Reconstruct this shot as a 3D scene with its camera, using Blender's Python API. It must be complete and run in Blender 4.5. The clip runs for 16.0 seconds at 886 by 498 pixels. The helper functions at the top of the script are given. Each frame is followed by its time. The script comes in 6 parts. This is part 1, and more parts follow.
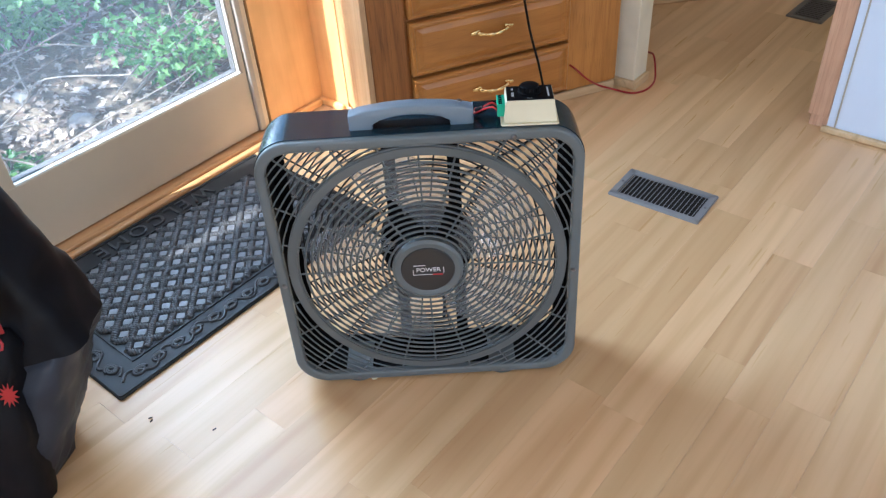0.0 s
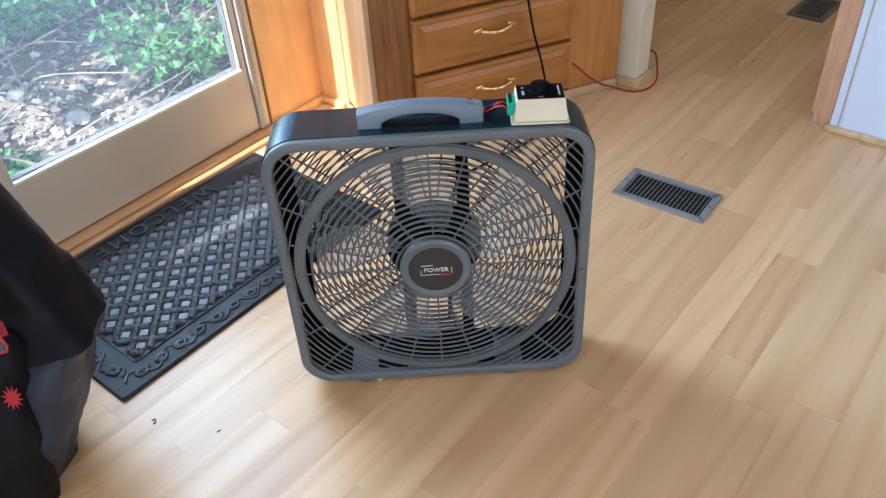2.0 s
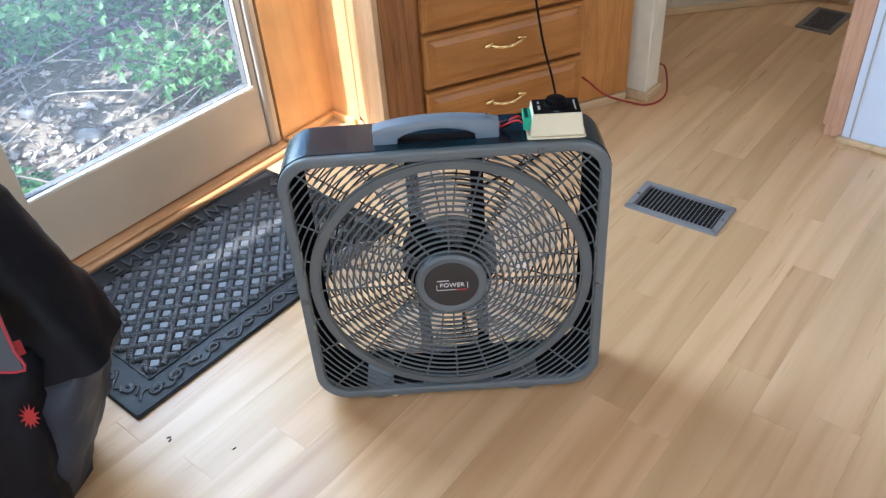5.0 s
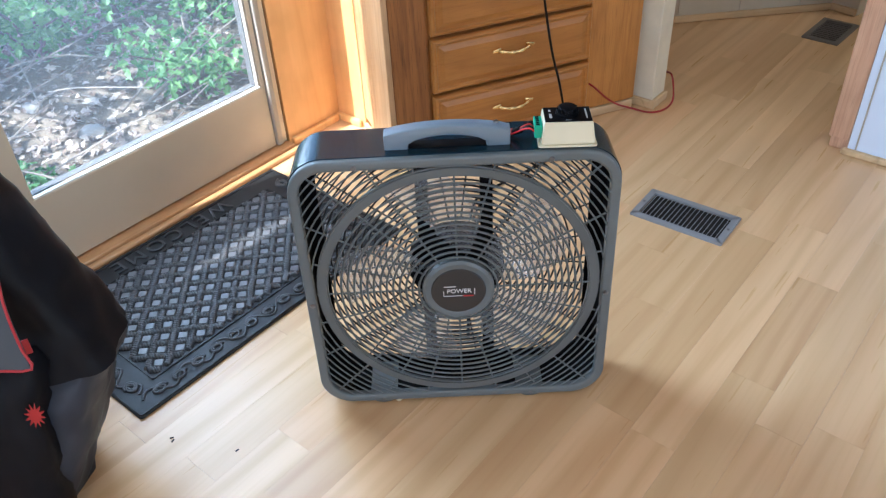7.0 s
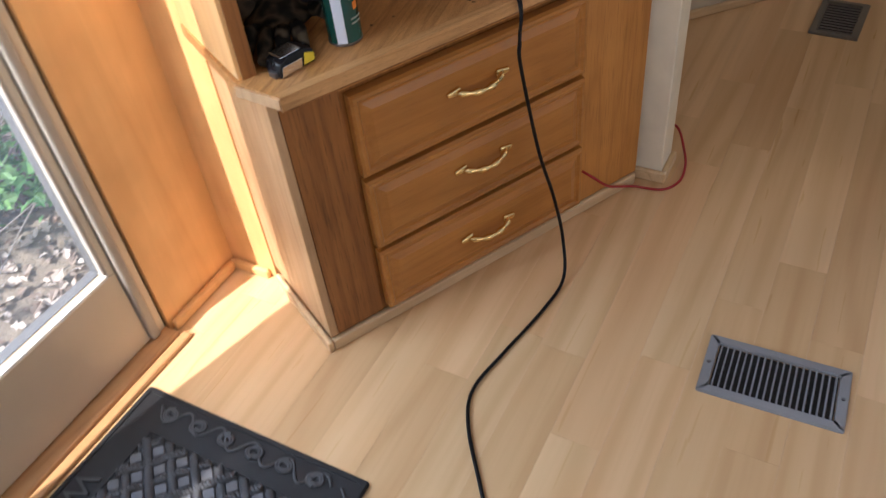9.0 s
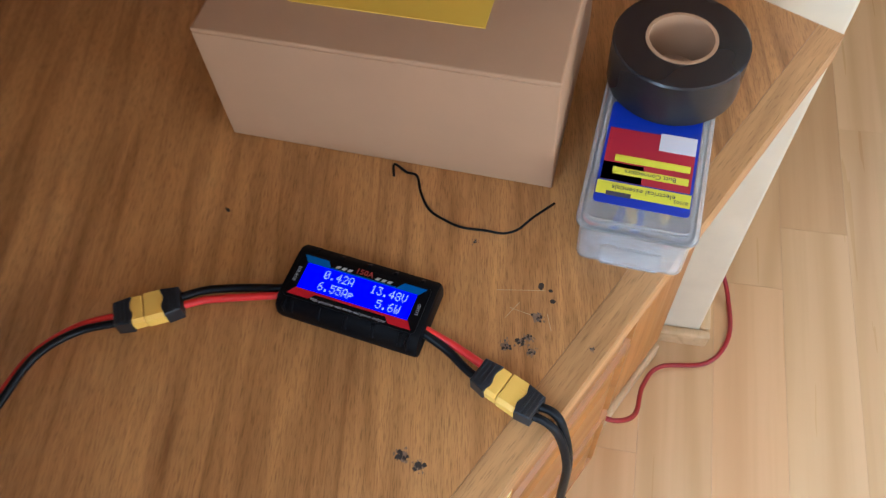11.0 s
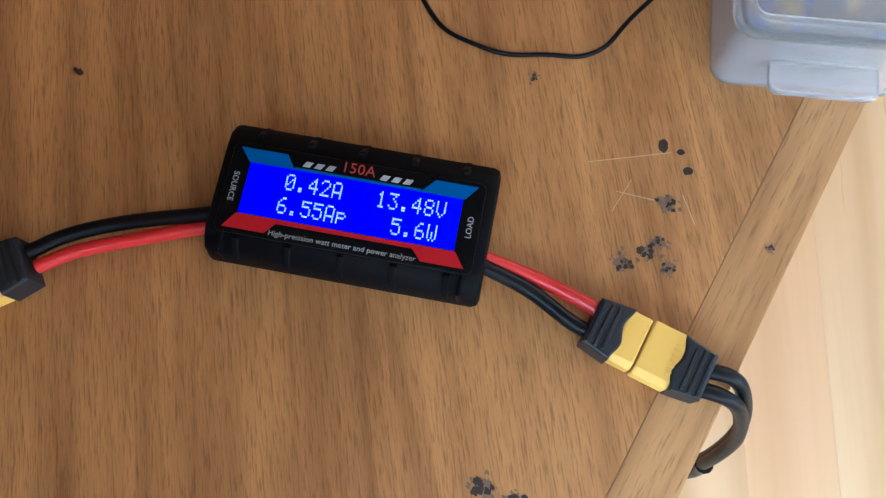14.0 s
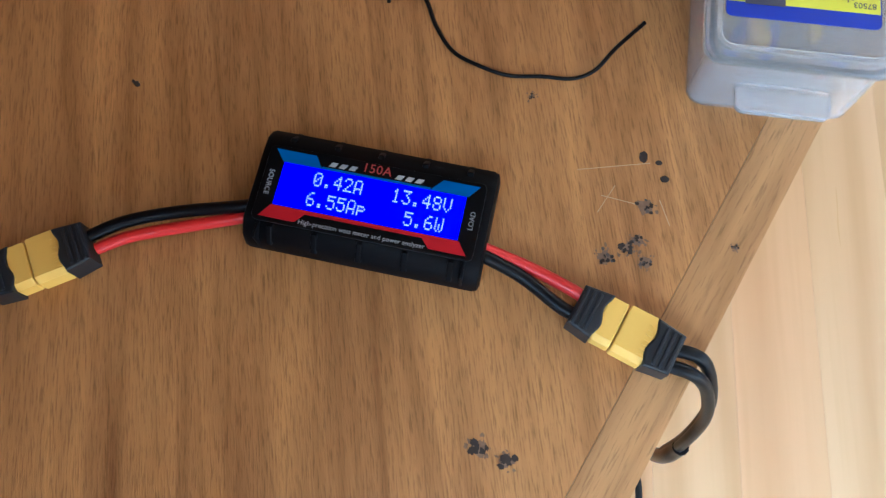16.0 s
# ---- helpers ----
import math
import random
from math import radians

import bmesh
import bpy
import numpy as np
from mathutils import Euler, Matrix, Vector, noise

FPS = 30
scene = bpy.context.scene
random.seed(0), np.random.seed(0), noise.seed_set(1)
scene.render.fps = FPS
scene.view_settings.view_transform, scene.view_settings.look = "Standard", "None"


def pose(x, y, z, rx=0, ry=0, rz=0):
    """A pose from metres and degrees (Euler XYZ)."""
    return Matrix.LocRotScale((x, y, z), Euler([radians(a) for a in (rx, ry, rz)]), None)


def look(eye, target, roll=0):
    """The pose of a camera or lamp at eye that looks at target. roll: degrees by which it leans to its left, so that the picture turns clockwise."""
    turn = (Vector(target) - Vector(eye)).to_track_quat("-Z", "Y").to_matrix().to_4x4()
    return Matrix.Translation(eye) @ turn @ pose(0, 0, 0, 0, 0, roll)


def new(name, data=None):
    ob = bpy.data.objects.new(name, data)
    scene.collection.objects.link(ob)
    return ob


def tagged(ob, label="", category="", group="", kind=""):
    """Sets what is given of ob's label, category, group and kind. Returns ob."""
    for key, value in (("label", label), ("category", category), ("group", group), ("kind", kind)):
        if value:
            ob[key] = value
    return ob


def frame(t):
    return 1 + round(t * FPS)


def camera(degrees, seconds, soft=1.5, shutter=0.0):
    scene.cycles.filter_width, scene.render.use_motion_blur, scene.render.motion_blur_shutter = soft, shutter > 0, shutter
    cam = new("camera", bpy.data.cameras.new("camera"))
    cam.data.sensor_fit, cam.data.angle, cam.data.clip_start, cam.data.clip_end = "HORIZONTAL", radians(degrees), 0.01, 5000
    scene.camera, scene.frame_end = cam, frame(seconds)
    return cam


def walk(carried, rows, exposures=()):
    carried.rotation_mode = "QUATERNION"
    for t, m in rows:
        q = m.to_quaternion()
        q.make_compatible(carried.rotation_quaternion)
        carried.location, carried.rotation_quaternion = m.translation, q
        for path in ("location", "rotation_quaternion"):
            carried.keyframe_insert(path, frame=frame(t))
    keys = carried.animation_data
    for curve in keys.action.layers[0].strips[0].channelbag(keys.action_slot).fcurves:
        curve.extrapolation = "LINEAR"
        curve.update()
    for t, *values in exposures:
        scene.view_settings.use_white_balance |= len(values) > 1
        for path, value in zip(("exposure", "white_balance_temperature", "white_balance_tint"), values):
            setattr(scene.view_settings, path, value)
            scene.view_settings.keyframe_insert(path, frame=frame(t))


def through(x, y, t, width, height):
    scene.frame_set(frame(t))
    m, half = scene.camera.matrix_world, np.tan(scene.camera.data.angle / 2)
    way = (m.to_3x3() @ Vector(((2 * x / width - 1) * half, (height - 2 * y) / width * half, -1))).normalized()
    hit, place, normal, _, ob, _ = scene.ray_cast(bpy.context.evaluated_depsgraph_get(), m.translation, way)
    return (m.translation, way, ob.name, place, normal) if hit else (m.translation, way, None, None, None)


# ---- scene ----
cam = camera(57.7, 16.0, soft=1.3, shutter=0.3)

PATH = [
    (0, (0.525, 0.458, 1.192), (0.444, 2.013, -0.063), -4.1),
    (0.5, (0.521, 0.467, 1.183), (0.446, 2.013, -0.082), -4.2),
    (1, (0.515, 0.47, 1.186), (0.441, 2.012, -0.086), -4.1),
    (1.5, (0.506, 0.472, 1.185), (0.437, 2.018, -0.082), -3.9),
    (2, (0.498, 0.47, 1.188), (0.435, 2.022, -0.072), -3.7),
    (2.5, (0.496, 0.474, 1.184), (0.43, 2.031, -0.069), -3.4),
    (3, (0.507, 0.477, 1.183), (0.441, 2.038, -0.065), -3.5),
    (3.5, (0.503, 0.472, 1.193), (0.431, 2.042, -0.044), -4.1),
    (4, (0.494, 0.473, 1.188), (0.417, 2.048, -0.042), -4.6),
    (6.5, (0.467, 0.475, 1.193), (0.398, 2.046, -0.043), -3.4),
    (7, (0.462, 0.48, 1.196), (0.394, 2.054, -0.035), -3.1),
    (7.5, (0.45, 0.505, 1.196), (0.41, 2.073, -0.044), -3.3),
    (8, (0.443, 0.682, 1.176), (0.446, 2.226, -0.096), -3.4),
    (8.5, (0.414, 1.06, 1.191), (0.472, 2.562, -0.129), -3.6),
    (9, (0.375, 1.377, 1.173), (0.534, 2.816, -0.207), -7.0),
    (9.5, (0.33, 1.68, 1.184), (0.694, 3.001, -0.273), -7.7),
    (10, (0.413, 2.017, 1.089), (0.86, 3.269, -0.405), -5.9),
    (10.2, (0.48, 2.162, 1.063), (0.889, 3.378, -0.47), -7.2),
    (12.3, (0.604, 2.518, 0.823), (0.989, 3.076, -1.059), -0.8),
    (12.5, (0.598, 2.537, 0.815), (0.968, 3.057, -1.081), -0.5),
    (13, (0.593, 2.552, 0.809), (0.911, 2.996, -1.115), -1.7),
    (13.5, (0.592, 2.553, 0.811), (0.883, 2.979, -1.122), -3.4),
    (14, (0.592, 2.549, 0.813), (0.873, 2.983, -1.119), -4.4),
    (14.5, (0.59, 2.549, 0.818), (0.864, 2.991, -1.113), -5.1),
    (15, (0.588, 2.547, 0.821), (0.865, 2.997, -1.108), -5.0),
    (15.5, (0.586, 2.53, 0.834), (0.897, 3.006, -1.083), -3.8),
    (16, (0.58, 2.529, 0.843), (0.89, 3.046, -1.064), -5.0),
]
walk(cam, [(t, look(eye, target, roll)) for t, eye, target, roll in PATH],
     exposures=[(0.0, 1.37, 5300, 7), (7.5, 1.37, 5300, 7), (8.5, 1.29, 5000, 7), (9.0, 0.84, 5900, 15), (9.5, 0.78, 6500, 22), (10.0, 1.63, 5900, 10), (10.2, 1.95, 5750, 9), (12.3, 2.26, 4900, 3), (14.0, 2.40, 4950, 3), (16.0, 2.36, 4950, 3)])

# ---- frames of the plan ----
# house: x along the door wall, y towards the door; cabinet: x along its front, y to its back
HOUSE = pose(0, 0, 0, 0, 0, 51.5)
CAB = pose(0.261, 2.384, 0, 0, 0, 23.2)
FAN = pose(0.4395, 1.537, 0, -2.2, 0, 1.9)
METER = pose(0.6110, 2.6245, 0.578, 0, 0, -48.0)
TOP = 0.578

# ---- world and light ----
world = bpy.data.worlds.new("sky")
scene.world = world
world.use_nodes = True
wn = world.node_tree.nodes
sky = wn.new("ShaderNodeTexSky")
sky.sky_type = "NISHITA"
sky.sun_disc = False
SUN_EL = 52.0
sun_dir = HOUSE.to_3x3() @ Vector((math.cos(radians(SUN_EL)) * 0.970, -math.cos(radians(SUN_EL)) * 0.243, -math.sin(radians(SUN_EL))))
sky.sun_elevation = radians(SUN_EL)
sky.sun_rotation = math.atan2(-sun_dir.x, -sun_dir.y)
wn["Background"].inputs["Strength"].default_value = 0.16
world.node_tree.links.new(sky.outputs[0], wn["Background"].inputs["Color"])
sun = new("sun", bpy.data.lights.new("sun", "SUN"))
sun.data.energy, sun.data.angle, sun.data.color = 5.0, radians(0.5), (1.0, 0.93, 0.82)
sun.matrix_world = look((0, 0, 0), tuple(sun_dir))


def window_light(name, m, w, h, watts, color):
    lamp = new(name, bpy.data.lights.new(name, "AREA"))
    lamp.data.shape, lamp.data.size, lamp.data.size_y, lamp.data.energy, lamp.data.color = "RECTANGLE", w, h, watts, color
    lamp.matrix_world = m
    return lamp


# ---- materials ----
def mat(name, color=(0.5, 0.5, 0.5), rough=0.5, metal=0.0, spec=0.5, coat=0.0):
    m = bpy.data.materials.new(name)
    m.use_nodes = True
    b = m.node_tree.nodes["Principled BSDF"]
    b.inputs["Base Color"].default_value = (*color, 1)
    b.inputs["Roughness"].default_value = rough
    b.inputs["Metallic"].default_value = metal
    b.inputs["Specular IOR Level"].default_value = spec
    b.inputs["Coat Weight"].default_value = coat
    return m


def node(m, kind, **inputs):
    n = m.node_tree.nodes.new(kind)
    for key, value in inputs.items():
        n.inputs[key.replace("_", " ")].default_value = value
    return n


def wire(m, a, b):
    m.node_tree.links.new(a, b)


def bsdf(m):
    return m.node_tree.nodes["Principled BSDF"]


def ramp(m, fac, stops):
    r = m.node_tree.nodes.new("ShaderNodeValToRGB")
    while len(r.color_ramp.elements) < len(stops):
        r.color_ramp.elements.new(0.5)
    for e, (p, c) in zip(r.color_ramp.elements, stops):
        e.position, e.color = p, (*c, 1)
    wire(m, fac, r.inputs[0])
    return r.outputs[0]


def mixed(m, fac, a, b, blend="MIX"):
    n = m.node_tree.nodes.new("ShaderNodeMix")
    n.data_type, n.blend_type = "RGBA", blend
    for value, slot in ((fac, 0), (a, 6), (b, 7)):
        if hasattr(value, "is_linked"):
            wire(m, value, n.inputs[slot])
        else:
            n.inputs[slot].default_value = value if slot == 0 else (*value, 1)
    return n.outputs[2]


def coords(m, scale=(1, 1, 1), scatter=0.0):
    tc = node(m, "ShaderNodeTexCoord")
    mp = node(m, "ShaderNodeMapping")
    mp.inputs["Scale"].default_value = scale
    wire(m, tc.outputs["Object"], mp.inputs["Vector"])
    if scatter:
        info = node(m, "ShaderNodeObjectInfo")
        mul = node(m, "ShaderNodeMath")
        mul.operation = "MULTIPLY"
        mul.inputs[1].default_value = scatter
        wire(m, info.outputs["Random"], mul.inputs[0])
        wire(m, mul.outputs[0], mp.inputs["Location"])
        return mp.outputs[0], info.outputs["Random"]
    return mp.outputs[0], None


def bump(m, height, strength, distance=0.002):
    n = node(m, "ShaderNodeBump", Strength=strength, Distance=distance)
    wire(m, height, n.inputs["Height"])
    wire(m, n.outputs[0], bsdf(m).inputs["Normal"])


def noise_tex(m, vector, scale, detail=4.0, rough=0.5, distortion=0.0):
    n = node(m, "ShaderNodeTexNoise", Scale=scale, Detail=detail, Roughness=rough, Distortion=distortion)
    wire(m, vector, n.inputs["Vector"])
    return n.outputs["Fac"]


def plastic(name, color, rough=0.45, spec=0.5, grain=400.0, dust_haze=0.12):
    """Moulded plastic: fine texture, slight uneven gloss and dust."""
    m = mat(name, color, rough, 0.0, spec)
    v, _ = coords(m)
    big = noise_tex(m, v, 9.0, 3.0)
    light = tuple(min(1, c * 1.3 + dust_haze * 0.06) for c in color)
    wire(m, mixed(m, big, tuple(c * 0.88 for c in color), light), bsdf(m).inputs["Base Color"])
    fine = noise_tex(m, v, grain, 2.0)
    bump(m, fine, 0.08, 0.0006)
    wire(m, ramp(m, big, [(0.3, (rough * 0.85,) * 3), (0.75, (min(1, rough * 1.15),) * 3)]), bsdf(m).inputs["Roughness"])
    return m


def timber(name, dark, light, along="x", scale=1.0, rough=0.35, scatter=0.0, spread=0.25, coat=0.0, pores=0.5, relief=0.12, figure=0.5, dash=7, fine=170, pore_edge=0.54):
    """Wood: stretched grain, cathedral figure, dark pores."""
    m = mat(name, light, rough, coat=coat)
    long, cross = 1.0 * scale, 14.0 * scale
    s = {"x": (long, cross, cross), "y": (cross, long, cross), "z": (cross, cross, long)}[along]
    v, rnd = coords(m, s, scatter)
    grain = noise_tex(m, v, 3.0, 6.0, 0.62, 0.6)
    fig = noise_tex(m, v, 0.55, 2.0, 0.5, 1.2)
    rings = node(m, "ShaderNodeMath")
    rings.operation = "MULTIPLY"
    rings.inputs[1].default_value = 9.0
    wire(m, fig, rings.inputs[0])
    fr = node(m, "ShaderNodeMath")
    fr.operation = "PINGPONG"
    fr.inputs[1].default_value = 1.0
    wire(m, rings.outputs[0], fr.inputs[0])
    base = ramp(m, grain, [(0.28, dark), (0.72, light)])
    soft = tuple(a * 0.85 + b * 0.15 for a, b in zip(dark, light))
    figured = ramp(m, fr.outputs[0], [(0.0, soft), (0.45, light), (1.0, light)])
    col = mixed(m, figure, base, figured)
    ps = {"x": (dash, fine, fine), "y": (fine, dash, fine), "z": (fine, fine, dash)}[along]
    v2, _ = coords(m, tuple(p * scale for p in ps), scatter)
    pore = noise_tex(m, v2, 1.6, 3.0, 0.6)
    pfac = ramp(m, pore, [(pore_edge, (0, 0, 0)), (pore_edge + 0.18, (pores,) * 3)])
    col = mixed(m, pfac, col, tuple(c * 0.5 for c in dark))
    v3, _ = coords(m, (1, 1, 1), scatter)
    blotch = noise_tex(m, v3, 5.0, 3.0, 0.55)
    col = mixed(m, 1.0, col, ramp(m, blotch, [(0.3, (0.84, 0.82, 0.79)), (0.7, (1.08, 1.08, 1.08))]), "MULTIPLY")
    if rnd is not None:
        tone = ramp(m, rnd, [(0.0, (1 - spread, 1 - spread * 1.1, 1 - spread * 1.3)), (0.5, (1, 1, 1)), (1.0, (1 + spread * 0.35, 1 + spread * 0.3, 1 + spread * 0.25))])
        col = mixed(m, 1.0, col, tone, "MULTIPLY")
    wire(m, col, bsdf(m).inputs["Base Color"])
    wire(m, ramp(m, grain, [(0.2, (rough * 1.25,) * 3), (0.8, (rough * 0.85,) * 3)]), bsdf(m).inputs["Roughness"])
    bump(m, pore, relief, 0.0008)
    return m


def painted(name, color, rough=0.5, mottle=0.08, scale=6.0, relief=0.1):
    m = mat(name, color, rough)
    v, _ = coords(m)
    big = noise_tex(m, v, scale, 5.0, 0.6)
    wire(m, mixed(m, big, tuple(c * (1 - mottle * 2) for c in color), tuple(min(1, c * (1 + mottle)) for c in color)), bsdf(m).inputs["Base Color"])
    bump(m, noise_tex(m, v, 180.0, 2.0), relief, 0.0008)
    return m




def laminate(name, dark, light, scatter=90.0):
    """Printed laminate strip: pale ground, contour-like cathedral figure, fine fibres, a tone of its own for each strip."""
    m = mat(name, light, 0.28)
    _, rnd = coords(m, (1.0, 1.0, 1.0), scatter)
    long, _ = coords(m, (0.45, 13.0, 1.0), scatter)
    wave_v, _ = coords(m, (0.8, 4.0, 1.0), scatter)
    wave = node(m, "ShaderNodeTexWave", Scale=1.2, Distortion=14.0, Detail=1.5, Detail_Scale=0.7, Detail_Roughness=0.55)
    wave.wave_type, wave.bands_direction, wave.wave_profile = "BANDS", "Y", "SIN"
    wire(m, wave_v, wave.inputs["Vector"])
    fibre_v, _ = coords(m, (4.0, 90.0, 1.0), scatter)
    fibre = noise_tex(m, fibre_v, 1.0, 2.0, 0.5)
    soft = noise_tex(m, long, 1.2, 1.0, 0.4)
    figure = ramp(m, wave.outputs["Fac"], [(0.0, (0.34, 0.34, 0.34)), (0.40, (0.09, 0.09, 0.09)), (1.0, (0.0, 0.0, 0.0))])
    ground = ramp(m, soft, [(0.15, tuple(0.55 * a + 0.45 * b for a, b in zip(dark, light))), (0.85, light)])
    col = mixed(m, figure, ground, dark)
    col = mixed(m, ramp(m, fibre, [(0.48, (0.0, 0.0, 0.0)), (0.75, (0.18, 0.18, 0.18))]), col, dark)
    tone = ramp(m, rnd, [(0.0, (0.88, 0.82, 0.77)), (0.25, (0.95, 0.91, 0.87)), (0.5, (1.0, 1.0, 1.0)), (0.75, (1.03, 0.97, 0.95)), (1.0, (1.08, 1.08, 1.09))])
    col = mixed(m, 1.0, col, tone, "MULTIPLY")
    wire(m, col, bsdf(m).inputs["Base Color"])
    wire(m, ramp(m, fibre, [(0.2, (0.26, 0.26, 0.26)), (0.8, (0.34, 0.34, 0.34))]), bsdf(m).inputs["Roughness"])
    return m


FLOOR = laminate("laminate_wood", (0.46, 0.262, 0.108), (0.74, 0.520, 0.290))
OAK = timber("oak_veneer", (0.33, 0.128, 0.026), (0.51, 0.225, 0.052), "z", 1.3, 0.38, pores=0.5)
OAK_X = timber("oak_drawer", (0.35, 0.132, 0.024), (0.46, 0.195, 0.040), "x", 1.3, 0.33, 20.0, 0.08, pores=0.28, dash=14)
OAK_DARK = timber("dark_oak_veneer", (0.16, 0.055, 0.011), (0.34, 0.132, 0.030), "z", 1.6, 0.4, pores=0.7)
COUNTER = timber("oak_counter", (0.23, 0.092, 0.025), (0.64, 0.328, 0.114), "x", 2.4, 0.34, pores=0.55, relief=0.25, figure=0.3, dash=34, fine=420, pore_edge=0.50)
EDGING = timber("oak_edging", (0.29, 0.138, 0.044), (0.60, 0.330, 0.132), "x", 2.4, 0.42, pores=0.6, relief=0.2, figure=0.45, dash=24, fine=320)
PANEL = timber("orange_panel", (0.70, 0.375, 0.145), (0.82, 0.49, 0.205), "z", 0.7, 0.4, pores=0.08, relief=0.03)
CREAM_WOOD = timber("pale_trim", (0.38, 0.21, 0.095), (0.56, 0.36, 0.19), "z", 1.2, 0.42, pores=0.2)
PALE_X = timber("pale_moulding", (0.44, 0.29, 0.15), (0.66, 0.48, 0.28), "x", 1.2, 0.42, pores=0.2)
THRESH = timber("threshold_wood", (0.40, 0.20, 0.08), (0.58, 0.33, 0.15), "x", 1.2, 0.4, pores=0.35)
PINK_OAK = timber("pink_oak", (0.42, 0.22, 0.13), (0.60, 0.37, 0.24), "z", 1.6, 0.4, pores=0.35)
RAIL = painted("cream_door_paint", (0.62, 0.52, 0.38), 0.4, 0.05)
WHITE = painted("white_paint", (0.80, 0.78, 0.72), 0.5, 0.04)
POST = painted("cream_post_paint", (0.72, 0.65, 0.50), 0.45, 0.10, 14.0)
WALLPAINT = painted("wall_paint", (0.72, 0.70, 0.66), 0.6, 0.03)
# Cool window light is put into this white wall's bluish colour.
BLUEWALL = painted("cool_lit_panel", (0.64, 0.71, 0.84), 0.35, 0.02)
GREYPANEL = painted("grey_panelling", (0.55, 0.49, 0.38), 0.5, 0.06)
STRIP = painted("grey_weatherstrip", (0.42, 0.38, 0.32), 0.35, 0.1, 20)
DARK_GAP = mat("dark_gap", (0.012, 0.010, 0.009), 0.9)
BRASS = mat("brass", (0.83, 0.62, 0.28), 0.22, 1.0)
STEEL = mat("steel", (0.20, 0.20, 0.21), 0.35, 1.0)
FAN_BODY = plastic("fan_housing", (0.006, 0.021, 0.034), 0.2, 0.4, 400, 0.0)
FAN_GREY = plastic("fan_grey", (0.104, 0.118, 0.122), 0.36, 0.5, 400, 0.0)
FAN_RING = plastic("fan_ring", (0.092, 0.101, 0.103), 0.42, 0.45, 400, 0.0)
# The handle's blue-grey holds the sky's reflection in its colour.
FAN_HANDLE = plastic("sky_lit_handle", (0.15, 0.185, 0.225), 0.4, 0.5)
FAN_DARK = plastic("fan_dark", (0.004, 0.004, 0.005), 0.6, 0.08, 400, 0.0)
FAN_REAR = plastic("fan_rear_guard", (0.020, 0.020, 0.020), 0.5, 0.35, 400, 0.0)
FAN_BLADE = mat("smoked_blade", (0.84, 0.87, 0.93), 0.05, 0.0, 0.2)
bsdf(FAN_BLADE).inputs["Transmission Weight"].default_value = 0.86
bsdf(FAN_BLADE).inputs["Coat Weight"].default_value = 0.55
bsdf(FAN_BLADE).inputs["Coat Roughness"].default_value = 0.12
bsdf(FAN_BLADE).inputs["IOR"].default_value = 1.08
VENTGREY = plastic("vent_enamel", (0.21, 0.21, 0.22), 0.4, 0.5, 200)
VENTDARK = plastic("vent_brown", (0.15, 0.13, 0.11), 0.5, 0.4, 200)
# Relief shading put into the colours: dark base, mid ropes, pale worn pads.
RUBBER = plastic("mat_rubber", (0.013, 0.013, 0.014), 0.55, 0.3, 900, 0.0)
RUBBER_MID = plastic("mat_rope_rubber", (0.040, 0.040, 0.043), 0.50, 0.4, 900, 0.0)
PAD_RUBBER = plastic("worn_lit_rubber", (0.080, 0.080, 0.086), 0.46, 0.5, 900)
BLACK = plastic("black_plastic", (0.003, 0.003, 0.004), 0.5, 0.08, 400, 0.0)
BLACKWIRE = plastic("black_cable", (0.003, 0.0035, 0.005), 0.36, 0.2, 400, 0.0)
REDWIRE = plastic("red_cable", (0.55, 0.018, 0.016), 0.35, 0.5)
BOOT = plastic("boot_rubber", (0.010, 0.012, 0.016), 0.45, 0.4)
YELLOW = plastic("yellow_nylon", (0.74, 0.46, 0.085), 0.42, 0.45)
IVORY = plastic("ivory_plastic", (0.62, 0.56, 0.40), 0.45, 0.5)
GREEN = plastic("green_terminal", (0.02, 0.33, 0.20), 0.4, 0.5)
TEAL = plastic("green_lacquer", (0.004, 0.115, 0.075), 0.25, 0.6)
CARD = painted("cardboard", (0.42, 0.25, 0.14), 0.8, 0.06, 20)
CARD_PALE = painted("pale_cardboard", (0.50, 0.36, 0.18), 0.8, 0.05, 20)
CLOTH = plastic("black_nylon_cloth", (0.005, 0.005, 0.007), 0.55, 0.16, 1400, 0.0)
# Window light on the bag's lower panel is put into this slate colour.
CLOTH_LIT = plastic("lit_slate_cloth", (0.024, 0.028, 0.040), 0.48, 0.35, 1400, 0.0)
RED_TRIM = plastic("red_piping", (0.36, 0.014, 0.02), 0.45, 0.5)
CAP_GREY = plastic("grey_cloth", (0.06, 0.066, 0.075), 0.7, 0.3, 1400)


def glow(name, color, strength):
    m = mat(name, color, 0.3)
    bsdf(m).inputs["Emission Color"].default_value = (*color, 1)
    bsdf(m).inputs["Emission Strength"].default_value = strength
    return m


def glassy(name, color=(1, 1, 1), rough=0.0, alpha=1.0):
    m = mat(name, color, rough)
    bsdf(m).inputs["Transmission Weight"].default_value = 1.0
    bsdf(m).inputs["IOR"].default_value = 1.45
    return m


